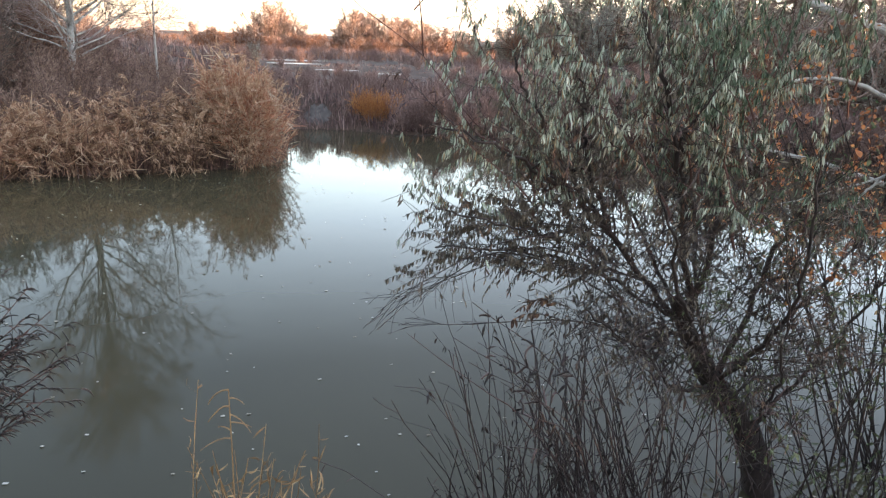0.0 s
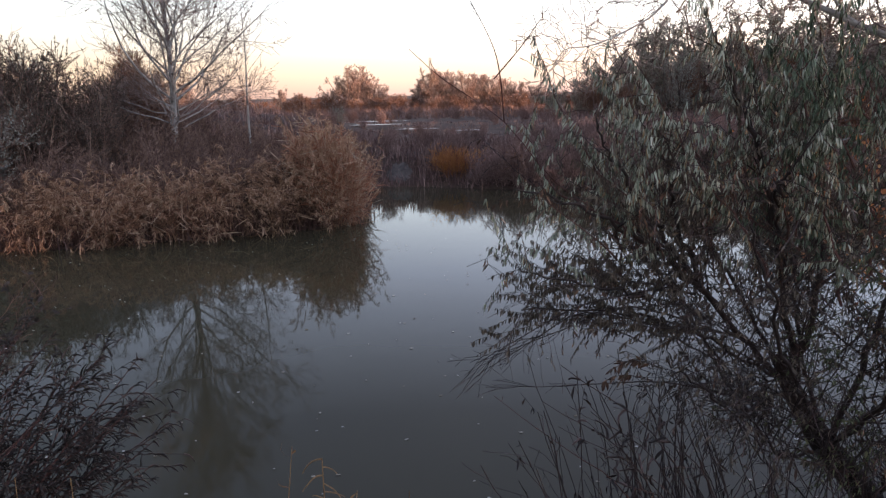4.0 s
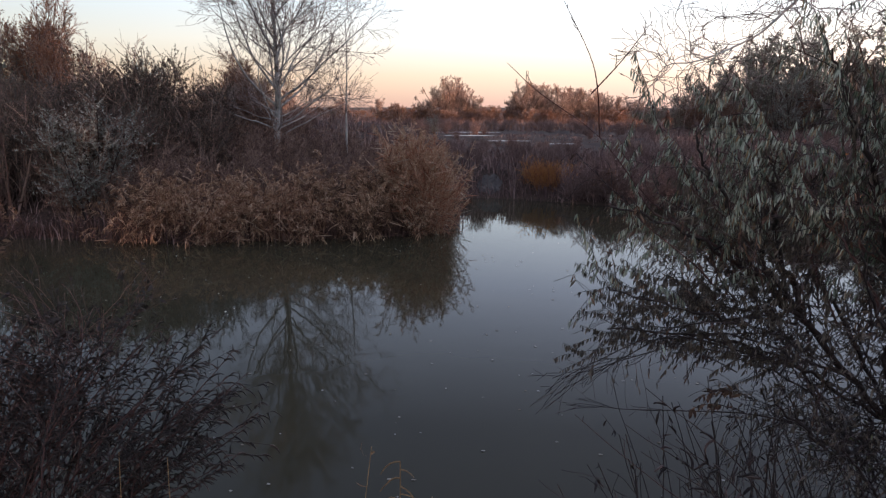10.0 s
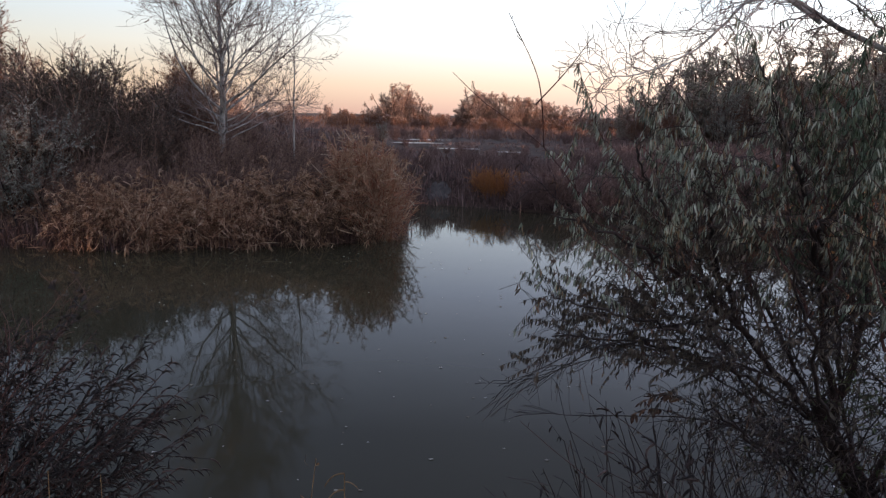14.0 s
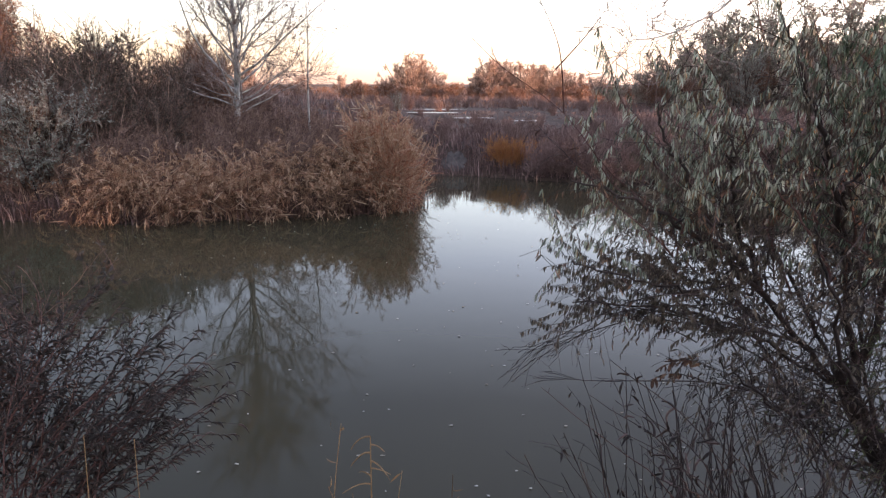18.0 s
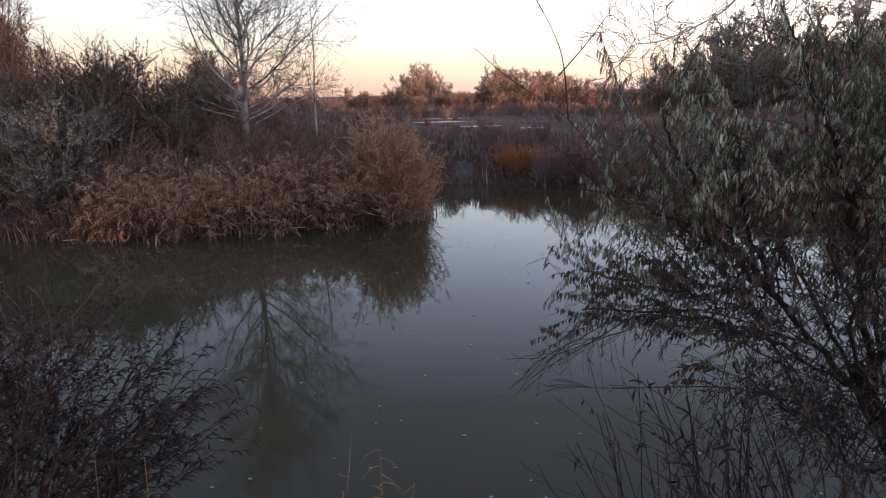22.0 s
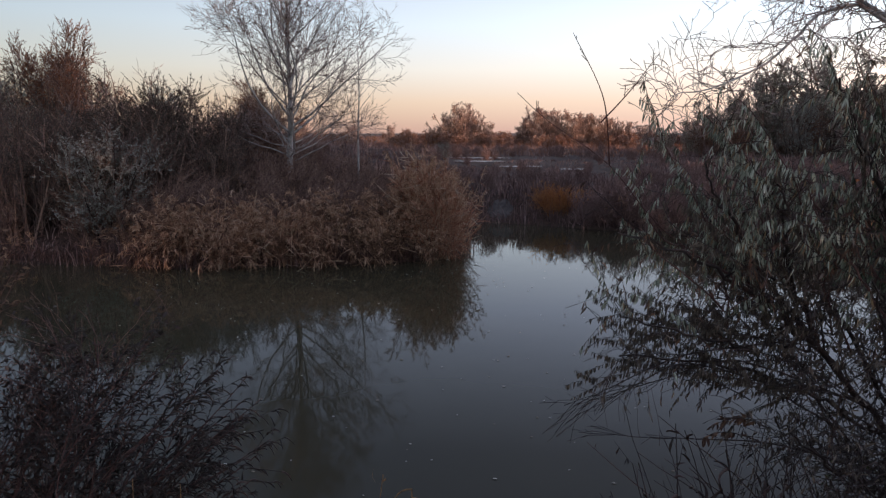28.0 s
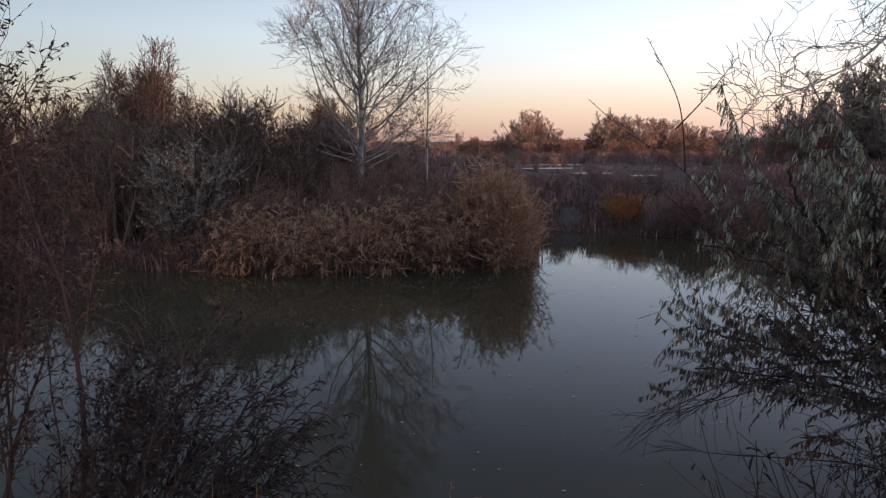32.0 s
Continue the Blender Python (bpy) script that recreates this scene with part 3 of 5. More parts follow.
# level sprays over the water, small leaves hanging under them in a row
OLIVE_SPRAYS = [
    [(1.45, 3.70, 1.52), (1.19, 3.70, 1.52), (0.86, 3.68, 1.49), (0.68, 3.66, 1.46), (0.55, 3.64, 1.44)],
    [(1.30, 3.75, 1.58), (1.09, 3.76, 1.62), (0.87, 3.75, 1.65), (0.76, 3.73, 1.69), (0.67, 3.72, 1.71)],
    [(1.40, 3.64, 1.60), (1.16, 3.66, 1.63), (0.89, 3.66, 1.64), (0.77, 3.65, 1.62), (0.66, 3.64, 1.60)],
    [(1.60, 3.75, 1.36), (1.33, 3.75, 1.41), (1.07, 3.80, 1.42), (0.86, 3.82, 1.46), (0.70, 3.82, 1.47)],
    [(1.35, 3.60, 1.70), (1.10, 3.58, 1.74), (0.90, 3.55, 1.76), (0.72, 3.52, 1.80)],
    [(1.40, 3.80, 1.48), (1.15, 3.85, 1.54), (0.95, 3.88, 1.57), (0.80, 3.90, 1.55)],
    [(1.50, 3.70, 1.40), (1.25, 3.74, 1.45), (1.05, 3.76, 1.51), (0.87, 3.76, 1.52), (0.72, 3.75, 1.55)],
    [(1.45, 3.60, 1.66), (1.20, 3.62, 1.69), (1.00, 3.60, 1.70), (0.82, 3.57, 1.68)],
    [(1.42, 3.62, 1.44), (1.20, 3.58, 1.47), (0.98, 3.53, 1.52), (0.80, 3.50, 1.53)],
]


def build_olive_bush():
    rng = random.Random(11)
    ob = thing("olive_bush", (2.55, 3.95, gz(2.55, 3.95)), "silver-leaved oleaster bush leaning over the pond, half its leaves withered", "bush")
    foot = curve_through([(2.62, 3.96, -0.1), (2.43, 3.93, 0.40), (2.18, 3.93, 0.70), (1.96, 3.89, 1.03), (1.88, 3.87, 1.2)], 16)
    part("trunk", tubes([(foot, 0.085, 0.03)], 9), M_DARKBARK, ob, smooth=True)
    for k, (ctrl, r, shoots, silver, withered) in enumerate(OLIVE_LIMBS):
        main = curve_through(ctrl, 22)
        main = [p + Vector((rng.gauss(0, 0.009), rng.gauss(0, 0.009), rng.gauss(0, 0.009))) for p in main]
        limb = part("limb", tubes([(main, r, 0.003)], 6), M_DARKBARK, ob, smooth=True)
        a = children(rng, [(main, r, 0.003)], dict(count=(shoots, shoots), length=(0.18, 0.5), spread=42, wiggle=0.12, lift=0.05, segs=7, share=0.4, tip=0.0012, first=0.15))
        b = children(rng, a, dict(count=(4, 7), length=(0.07, 0.24), spread=45, wiggle=0.12, lift=-0.2, segs=4, share=0.6, tip=0.0009, first=0.12))
        part("twigwork", tubes(a + b, 3), M_DARKTWIG, limb, "thin dark twigs")
        green = [l for l in a if rng.random() < 0.75 * silver and l[0][0].z > 1.74]
        feet = [g[0][0] for g in green]
        near = [l for l in b if feet and min((l[0][0] - p).length for p in feet) < 0.2 and rng.random() < 0.3]
        rest = [l for l in a + b if rng.random() < 0.95 * withered]
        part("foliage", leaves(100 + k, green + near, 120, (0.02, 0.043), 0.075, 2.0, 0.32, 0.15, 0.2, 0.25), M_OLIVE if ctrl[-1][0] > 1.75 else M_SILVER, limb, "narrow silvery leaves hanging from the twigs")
        part("dry_foliage", leaves(140 + k, rest, 62, (0.014, 0.034), 0.10, 1.2, 0.5, 0.1, 0.2, 0.35), M_DULL if k % 3 else M_DRY, limb, "withered dull leaves")
    for k, ctrl in enumerate(OLIVE_LEADERS):
        main = [p + Vector((rng.gauss(0, 0.006), rng.gauss(0, 0.006), rng.gauss(0, 0.004))) for p in curve_through(ctrl, 18)]
        line = (main, 0.006, 0.0012)
        limb = part("leader", tubes([line], 5), M_REDTWIG, ob, "long upright leafy shoot")
        a = children(rng, [line], dict(count=(7, 9), length=(0.08, 0.22), spread=40, wiggle=0.1, lift=-0.1, segs=5, share=0.5, tip=0.001, first=0.2))
        part("twigwork", tubes(a, 3), M_REDTWIG, limb)
        part("foliage", merged(leaves(520 + k, [line], 330, (0.022, 0.046), 0.075, 2.0, 0.34, 0.15, 0.15, 0.25), leaves(540 + k, a, 230, (0.02, 0.044), 0.075, 2.2, 0.34, 0.15, 0.1, 0.25)), M_SILVER, limb, "silvery leaves hanging along the shoot")
    # younger leafy shoots that fill the crown, arching over at the tip
    for k in range(60):
        x = rng.uniform(0.95, 2.2) if k < 34 else rng.uniform(1.25, 2.4)
        p = Vector((x, rng.uniform(3.45, 4.05), rng.uniform(1.62, 2.05) + 0.1 * min(0.0, 1.5 - x) if k < 34 else rng.uniform(1.95, 2.25)))
        line = (runner(rng, p, (rng.gauss(-0.32, 0.25), rng.gauss(-0.05, 0.25), 1), rng.uniform(0.3, 0.62), 10, 0.07, -0.035), 0.0042, 0.001)
        shoot = part("leafy_shoot", tubes([line], 5), M_REDTWIG, ob, "arching leafy shoot")
        a = children(rng, [line], dict(count=(5, 8), length=(0.07, 0.2), spread=42, wiggle=0.1, lift=-0.12, segs=5, share=0.5, tip=0.001, first=0.15))
        part("twigwork", tubes(a, 3), M_REDTWIG, shoot)
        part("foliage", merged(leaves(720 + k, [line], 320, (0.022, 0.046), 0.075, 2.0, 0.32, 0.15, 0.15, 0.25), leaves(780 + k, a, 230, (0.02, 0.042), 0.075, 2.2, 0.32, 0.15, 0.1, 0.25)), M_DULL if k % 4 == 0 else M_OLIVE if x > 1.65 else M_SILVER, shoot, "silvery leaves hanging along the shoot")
    # dull leaves and dark twigs here stand in for backlighting over the water
    for k, ctrl in enumerate(OLIVE_SPRAYS):
        line = (curve_through(ctrl, 16), 0.003, 0.001)
        limb = part("spray", tubes([line], 5), M_DARKTWIG, ob, "level leafy spray")
        a = children(rng, [line], dict(count=(11, 14), length=(0.1, 0.28), spread=44, wiggle=0.09, lift=0.01, segs=5, share=0.6, tip=0.001, first=0.12, flat=0.8))
        part("twigwork", tubes(a, 3), M_DARKTWIG, limb)
        part("foliage", leaves(500 + k, [line, *a], 195, (0.014, 0.03), 0.13, 2.4, 0.3, 0.1, 0.1, 0.15), M_DULL, limb, "small leaves hanging in a row")
    # short inner shoots, their leaves half withered
    for k in range(96):
        p = Vector((rng.uniform(1.05, 1.95), rng.uniform(3.45, 3.95), rng.uniform(1.38, 1.85))) if k < 54 else Vector((rng.uniform(1.9, 2.8), rng.uniform(3.5, 4.0), rng.uniform(1.0, 1.65)))
        line = (runner(rng, p, (rng.gauss(-0.5, 0.4), rng.gauss(-0.1, 0.4), 0.6), rng.uniform(0.25, 0.5), 8, 0.1, 0.03), 0.0032, 0.001)
        limb = part("inner_shoot", tubes([line], 4), M_DARKTWIG, ob, "short crowded shoot")
        a = children(rng, [line], dict(count=(7, 10), length=(0.08, 0.24), spread=45, wiggle=0.12, lift=-0.1, segs=4, share=0.6, tip=0.001, first=0.1))
        part("twigwork", tubes(a, 3), M_DARKTWIG, limb)
        part("dry_foliage", leaves(600 + k, [line, *a], 75, (0.016, 0.038), 0.10, 1.1, 0.45, 0.1, 0.05, 0.25), (M_DULL, M_CURL, M_DULL, M_DRY)[k % 4] if k < 78 else M_GREENISH, limb, "crowded withering leaves")
    for k in range(50):
        p = foot[rng.randint(4, 16)] + Vector((rng.gauss(-0.08, 0.16), rng.gauss(-0.08, 0.1), 0))
        line = (runner(rng, p, (rng.gauss(-0.25, 0.9), rng.gauss(-0.2, 0.5), rng.uniform(0.2, 1.1)), rng.uniform(0.35, 0.95), 10, 0.17, 0.0), rng.uniform(0.0025, 0.0055), 0.0014)
        limb = part("sucker", tubes([line], 5), M_DARKTWIG, ob, "dark tangled sucker")
        a = children(rng, [line], dict(count=(7, 11), length=(0.12, 0.45), spread=50, wiggle=0.18, lift=0.0, segs=5, share=0.55, tip=0.0015, first=0.1))
        b = children(rng, a, dict(count=(2, 4), length=(0.06, 0.2), spread=48, wiggle=0.18, lift=-0.04, segs=3, share=0.7, tip=0.0012, first=0.1))
        part("twigwork", tubes(a + b, 3), M_REDTWIG if k % 4 == 0 else M_DARKTWIG, limb)
        part("dry_foliage", leaves(200 + k, a + b, 16, (0.016, 0.04), 0.12, 1.2, 0.5, 0.2, 0.1, 0.3), M_GREENISH if p.x > 2.15 else (M_DULL, M_CURL, M_DULL)[k % 3], limb, "withered leaves")
    # a withered bunch caught low among the bare shoots
    for ctrl in ([(1.25, 3.62, 1.28), (1.12, 3.6, 1.33), (1.02, 3.6, 1.29)], [(1.2, 3.6, 1.24), (1.08, 3.6, 1.27), (0.99, 3.6, 1.24)]):
        line = (curve_through(ctrl, 8), 0.003, 0.001)
        limb = part("sprig", tubes([line], 4), M_DARKTWIG, ob, "low sprig of withered leaves")
        part("dry_foliage", leaves(690, [line], 150, (0.025, 0.045), 0.16, 0.8, 0.5, 0.3, 0.3, 0.4), M_DRY, limb, "rust-brown withered leaves")
    # bare shoots on the side over the water and above the crown
    bare = [
        [(1.84, 3.85, 0.98), (1.29, 3.61, 1.22), (1.04, 3.7, 1.19), (0.78, 3.76, 1.16), (0.65, 3.79, 1.16)],
        [(1.7, 3.82, 1.3), (1.13, 3.67, 1.53), (0.9, 3.74, 1.43), (0.7, 3.78, 1.34), (0.51, 3.8, 1.26)],
        [(1.11, 3.82, 1.84), (0.82, 3.69, 2.03), (0.61, 3.63, 2.27), (0.39, 3.55, 2.42), (0.27, 3.46, 2.52)],
        [(0.61, 3.63, 2.27), (0.58, 3.53, 2.44), (0.55, 3.54, 2.55), (0.45, 3.45, 2.71)],
        [(0.56, 3.53, 2.42), (0.66, 3.55, 2.53), (0.76, 3.58, 2.66)],
        [(1.3, 3.7, 1.60), (0.95, 3.65, 1.56), (0.79, 3.65, 1.49), (0.65, 3.65, 1.41), (0.51, 3.65, 1.33)],
        [(1.3, 3.7, 1.42), (0.94, 3.65, 1.52), (0.77, 3.65, 1.44), (0.63, 3.65, 1.35), (0.52, 3.65, 1.29)],
        [(1.35, 3.65, 0.4), (1.08, 3.65, 0.76), (0.93, 3.65, 0.88), (0.73, 3.65, 1.04), (0.57, 3.65, 1.18)],
    ]
    for k, ctrl in enumerate(bare):
        over_water = k in (0, 1, 5, 6)
        main = curve_through(ctrl, 12)
        limb = part("bare_shoot", tubes([(main, 0.0045 if over_water else 0.003, 0.001)], 5), M_DARKTWIG if over_water else M_REDTWIG, ob, "bare dark shoot" if over_water else "bare reddish shoot")
        a = children(rng, [(main, 0.004, 0.0014)], dict(count=(8, 8) if over_water else (3, 3), length=(0.1, 0.28) if over_water else (0.03, 0.10), spread=18 if over_water else 45, wiggle=0.05, lift=-0.01 if over_water else 0.05, segs=5, share=0.5, tip=0.0013, first=0.3))
        b = children(rng, a, dict(count=(1, 2) if over_water else (0, 0), length=(0.05, 0.16), spread=30, wiggle=0.1, lift=0, segs=3, share=0.6, tip=0.001, first=0.3))
        part("twigwork", tubes(a + b, 3), M_DARKTWIG if over_water else M_REDTWIG, limb)
    return ob


build_olive_bush()


# ---- poplars ----
def build_far_bank_poplar():
    """The bare pale poplar among the reeds: a short bole that parts into rising stems."""
    rng = random.Random(21)
    ob = thing("bare_poplar", (-5.0, 16.85, gz(-5.0, 16.85)), "bare pale-barked poplar standing in brush behind the reeds", "tree")
    trunk = curve_through([(-5.02, 16.85, 0.8), (-5.0, 16.86, 1.9), (-4.96, 16.9, 3.0), (-4.97, 16.9, 4.4), (-4.94, 16.92, 5.8), (-4.9, 16.9, 7.4)], 22)
    part("trunk", tubes([(trunk, 0.088, 0.006)], 10), M_PALEBARK, ob, smooth=True)
    stems = []
    for k in range(52):
        s = 0.165 + 0.745 * (k / 52) ** 1.2 + rng.uniform(-0.01, 0.01)
        i = int(s * 22)
        p = trunk[i].lerp(trunk[i + 1], s * 22 - i)
        az = k * 2.4 + rng.uniform(-0.5, 0.5)
        if k < 10:
            up, length, lift, r = rng.uniform(0.1, 0.7), rng.uniform(1.6, 2.8), 0.008, 0.02
        else:
            up, length, lift, r = rng.uniform(0.55, 1.5), (3.9 * (0.98 - s) + 0.8) * rng.uniform(0.75, 1.1), 0.045, 0.04 * (1.15 - s) * rng.uniform(0.6, 1.1)
        stems.append((runner(rng, p, (math.cos(az), math.sin(az), up), length, 11, 0.1, lift), r, 0.004))
    for st in stems:
        limb = part("limb", tubes([st], 6), M_PALEBARK, ob, smooth=True)
        a = children(rng, [st], dict(count=(9, 13), length=(0.5, 1.3), spread=46, wiggle=0.09, lift=0.06, segs=6, share=0.5, tip=0.0038, first=0.18))
        b = children(rng, a, dict(count=(5, 8), length=(0.2, 0.65), spread=44, wiggle=0.11, lift=0.04, segs=4, share=0.6, tip=0.003, first=0.12))
        c = children(rng, b, dict(count=(1, 3), length=(0.1, 0.3), spread=36, wiggle=0.1, lift=0.03, segs=2, share=0.8, tip=0.0028, first=0.2))
        part("twigwork", tubes(a + b + c, 3), M_PALETWIG, limb, "thin pale twigs")
        if st[0][0].z < 3.4:
            part("dry_foliage", leaves(880 + len(limb.name) + int(st[0][0].z * 50), b, 2.2, (0.03, 0.055), 0.25, 0.9, 0.6, 0.3, 0.1, 0.3), M_DRY, limb, "last withered leaves")
    return ob


def build_sapling():
    rng = random.Random(22)
    z = gz(-3.65, 18.25)
    ob = thing("poplar_sapling", (-3.65, 18.25, z), "slender pale poplar sapling, bare", "tree")
    trunk = curve_through([(-3.66, 18.25, z - 0.1), (-3.65, 18.25, 2.3), (-3.6, 18.26, 3.4), (-3.62, 18.3, 4.6)], 12)
    part("trunk", tubes([(trunk, 0.035, 0.005)], 6), M_PALEBARK, ob, smooth=True)
    a = children(rng, [(trunk, 0.03, 0.006)], dict(count=(26, 26), length=(0.5, 1.3), spread=45, wiggle=0.08, lift=0.05, segs=6, share=0.4, tip=0.004, first=0.35))
    b = children(rng, a, dict(count=(3, 6), length=(0.15, 0.5), spread=40, wiggle=0.1, lift=0.03, segs=3, share=0.6, tip=0.003, first=0.2))
    part("twigwork", tubes(a + b, 3), M_PALETWIG, ob)


def build_near_poplar():
    """The pale poplar beside the bush: its limbs reach out over the bush and the water."""
    rng = random.Random(23)
    z = gz(3.7, 3.95)
    ob = thing("near_poplar", (3.7, 3.95, z), "pale-trunked poplar on the bank keeping its last orange leaves", "tree")
    trunk = curve_through([(3.76, 3.94, z - 0.15), (3.6, 4.0, 0.78), (3.47, 4.1, 1.4), (3.39, 4.2, 1.87), (3.3, 4.25, 2.33), (3.24, 4.3, 2.76), (3.2, 4.4, 3.6), (3.2, 4.5, 5.2)], 26)
    part("trunk", tubes([(trunk, 0.072, 0.038)], 12), M_PALEBARK, ob, smooth=True)
    # bark ridges, coloured dark to carry the shade on the lower trunk
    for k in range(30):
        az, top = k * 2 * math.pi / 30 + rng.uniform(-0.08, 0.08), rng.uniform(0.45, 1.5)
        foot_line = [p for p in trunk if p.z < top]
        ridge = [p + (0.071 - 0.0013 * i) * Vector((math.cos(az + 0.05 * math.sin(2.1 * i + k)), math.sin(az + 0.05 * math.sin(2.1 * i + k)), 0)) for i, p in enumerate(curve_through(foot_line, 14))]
        part("bark_ridge", tubes([(ridge, rng.uniform(0.009, 0.013), 0.003)], 5), M_RIDGE, ob, "furrowed bark at the foot of the trunk, shade put into its colour" if k == 0 else "", smooth=True)
    limbs = [
        ([(3.30, 4.25, 2.29), (3.14, 4.22, 2.385), (2.92, 4.2, 2.455), (2.62, 4.2, 2.53), (2.27, 4.2, 2.64), (1.79, 4.18, 2.85), (1.5, 4.15, 3.02), (1.2, 4.1, 3.12)], 0.031, 60),
        ([(1.85, 4.18, 2.80), (1.67, 4.17, 2.90), (1.48, 4.1, 2.85), (1.35, 4.0, 2.74), (1.24, 3.95, 2.65), (0.99, 3.8, 2.55), (0.83, 3.7, 2.52)], 0.010, 40),
        ([(3.33, 4.22, 2.06), (3.06, 4.16, 2.11), (2.8, 4.15, 2.2), (2.6, 4.15, 2.21), (2.4, 4.15, 2.17), (2.1, 4.15, 2.09)], 0.017, 22),
        ([(3.36, 4.15, 2.1), (3.15, 3.95, 2.02), (3.0, 3.9, 1.89), (2.86, 3.9, 1.78), (2.54, 3.9, 1.69), (2.3, 3.9, 1.64)], 0.010, 7),
        ([(2.86, 3.9, 1.78), (2.75, 3.9, 1.66), (2.72, 3.9, 1.5)], 0.007, 3),
        ([(3.28, 4.3, 2.45), (3.0, 4.1, 2.8), (2.75, 3.95, 3.1), (2.3, 3.8, 3.3)], 0.018, 38),
        ([(3.26, 4.32, 2.65), (2.9, 4.6, 3.0), (2.3, 4.8, 3.25), (1.7, 4.9, 3.4)], 0.016, 38),
        ([(3.42, 4.2, 1.6), (2.95, 4.5, 1.75), (2.5, 4.7, 1.8), (2.2, 4.9, 1.7)], 0.016, 12),
        ([(2.27, 4.2, 2.64), (2.0, 4.1, 2.82), (1.7, 4.0, 2.95)], 0.008, 16),
        ([(2.6, 4.2, 2.53), (2.4, 4.15, 2.75), (2.25, 4.1, 2.95)], 0.008, 14),
        ([(2.9, 4.2, 2.46), (2.75, 4.1, 2.7), (2.65, 4.0, 2.9)], 0.008, 14),
        ([(3.22, 4.38, 3.3), (3.6, 4.9, 3.9), (3.9, 5.4, 4.4)], 0.025, 10),
    ]
    for k, (ctrl, r, shoots) in enumerate(limbs):
        main = [p + Vector((rng.gauss(0, 0.003), rng.gauss(0, 0.003), rng.gauss(0, 0.004))) for p in curve_through(ctrl, 18)]
        limb = part("limb", tubes([(main, r, 0.0016)], 7), M_PALEBARK, ob, smooth=True)
        a = children(rng, [(main, r, 0.002)], dict(count=(shoots, shoots), length=(0.2, 0.55), spread=55, wiggle=0.27, lift=0.0, segs=11, share=0.4, tip=0.0015, first=0.12))
        b = children(rng, a, dict(count=(4, 8), length=(0.05, 0.2), spread=56, wiggle=0.3, lift=-0.03, segs=5, share=0.6, tip=0.0012, first=0.2))
        b += children(rng, b, dict(count=(1, 3), length=(0.03, 0.1), spread=50, wiggle=0.18, lift=0.0, segs=2, share=0.8, tip=0.0011, first=0.2))
        part("twigwork", tubes(a + b, 3), M_PALETWIG, limb, "knotty bare twigs")
        low = k in (2, 7)
        part("orange_foliage", leaves(300 + k, a + b, 14 if low else 0.25, (0.016, 0.034), 0.4 if low else 0.2, 0.9, 0.6, 0.2, 0.4, 0.15), M_ORANGE if low else M_DRY, limb, "last orange leaves")


def build_orange_sapling():
    rng = random.Random(24)
    ob = thing("orange_leaved_shrub", (3.3, 4.15, gz(3.3, 4.15)), "thin dark-stemmed shrub with scattered orange leaves", "shrub")
    foot = Vector((3.35, 4.05, -0.1))
    stems = []
    for k in range(20):
        tip = Vector((rng.uniform(2.2, 3.9), rng.uniform(4.5, 5.4), rng.uniform(1.15, 2.5))) if k < 15 else Vector((rng.uniform(2.15, 3.0), rng.uniform(3.75, 4.2), rng.uniform(1.35, 2.35)))
        mid = foot.lerp(tip, 0.5) + Vector((rng.uniform(-0.15, 0.15), rng.uniform(-0.1, 0.1), 0.15))
        stems.append((curve_through([foot + Vector((rng.uniform(-0.15, 0.15), rng.uniform(-0.1, 0.1), 0)), mid, tip], 10), 0.006, 0.002))
    a = children(rng, stems, dict(count=(12, 15), length=(0.25, 0.65), spread=42, wiggle=0.12, lift=0.02, segs=5, share=0.4, tip=0.0016, first=0.5))
    for s in stems:
        part("stem", tubes([s], 5), M_DARKBARK, ob)
    part("twigwork", tubes(a, 3), M_REDTWIG, ob)
    part("orange_foliage", leaves(350, a, 21, (0.016, 0.038), 0.36, 0.8, 0.6, 0.2, 0.2, 0.15), M_ORANGE, ob, "orange and rust leaves")
    part("green_foliage", leaves(351, a, 10, (0.02, 0.035), 0.25, 0.8, 0.6, 0.2, 0.2, 0.15), M_GREENISH, ob, "a few leaves still green")


build_far_bank_poplar()
build_sapling()
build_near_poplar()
build_orange_sapling()


# ---- stems and shrubs at the near water's edge ----
def build_bare_edge_shrub():
    rng = random.Random(31)
    ob = thing("bare_edge_shrub", (3.0, 3.55, gz(3.0, 3.55)), "tangled bare dark-twigged shrub at the water's edge", "shrub")
    stems = []
    for k in range(14):
        foot = Vector((rng.uniform(2.6, 3.6), rng.uniform(3.3, 3.8), -0.05))
        stems.append((runner(rng, foot, (rng.uniform(-0.45, 0.45), rng.uniform(-0.3, 0.3), 1), rng.uniform(0.9, 1.8), 8, 0.1, 0.0), rng.uniform(0.004, 0.009), 0.002))
    a = children(rng, stems, dict(count=(5, 8), length=(0.2, 0.6), spread=45, wiggle=0.1, lift=0.03, segs=5, share=0.5, tip=0.0014, first=0.2))
    b = children(rng, a, dict(count=(1, 3), length=(0.08, 0.22), spread=45, wiggle=0.12, lift=0.02, segs=3, share=0.6, tip=0.001, first=0.2))
    for s in stems:
        part("stem", tubes([s], 5), M_DARKBARK, ob)
    part("twigwork", tubes(a + b, 3), M_DARKTWIG, ob)
    part("green_foliage", leaves(360, a + b, 20, (0.022, 0.045), 0.15, 0.9, 0.7, 0.2, 0.3, 0.2), M_GREENISH, ob, "small green leaves low on the stems")


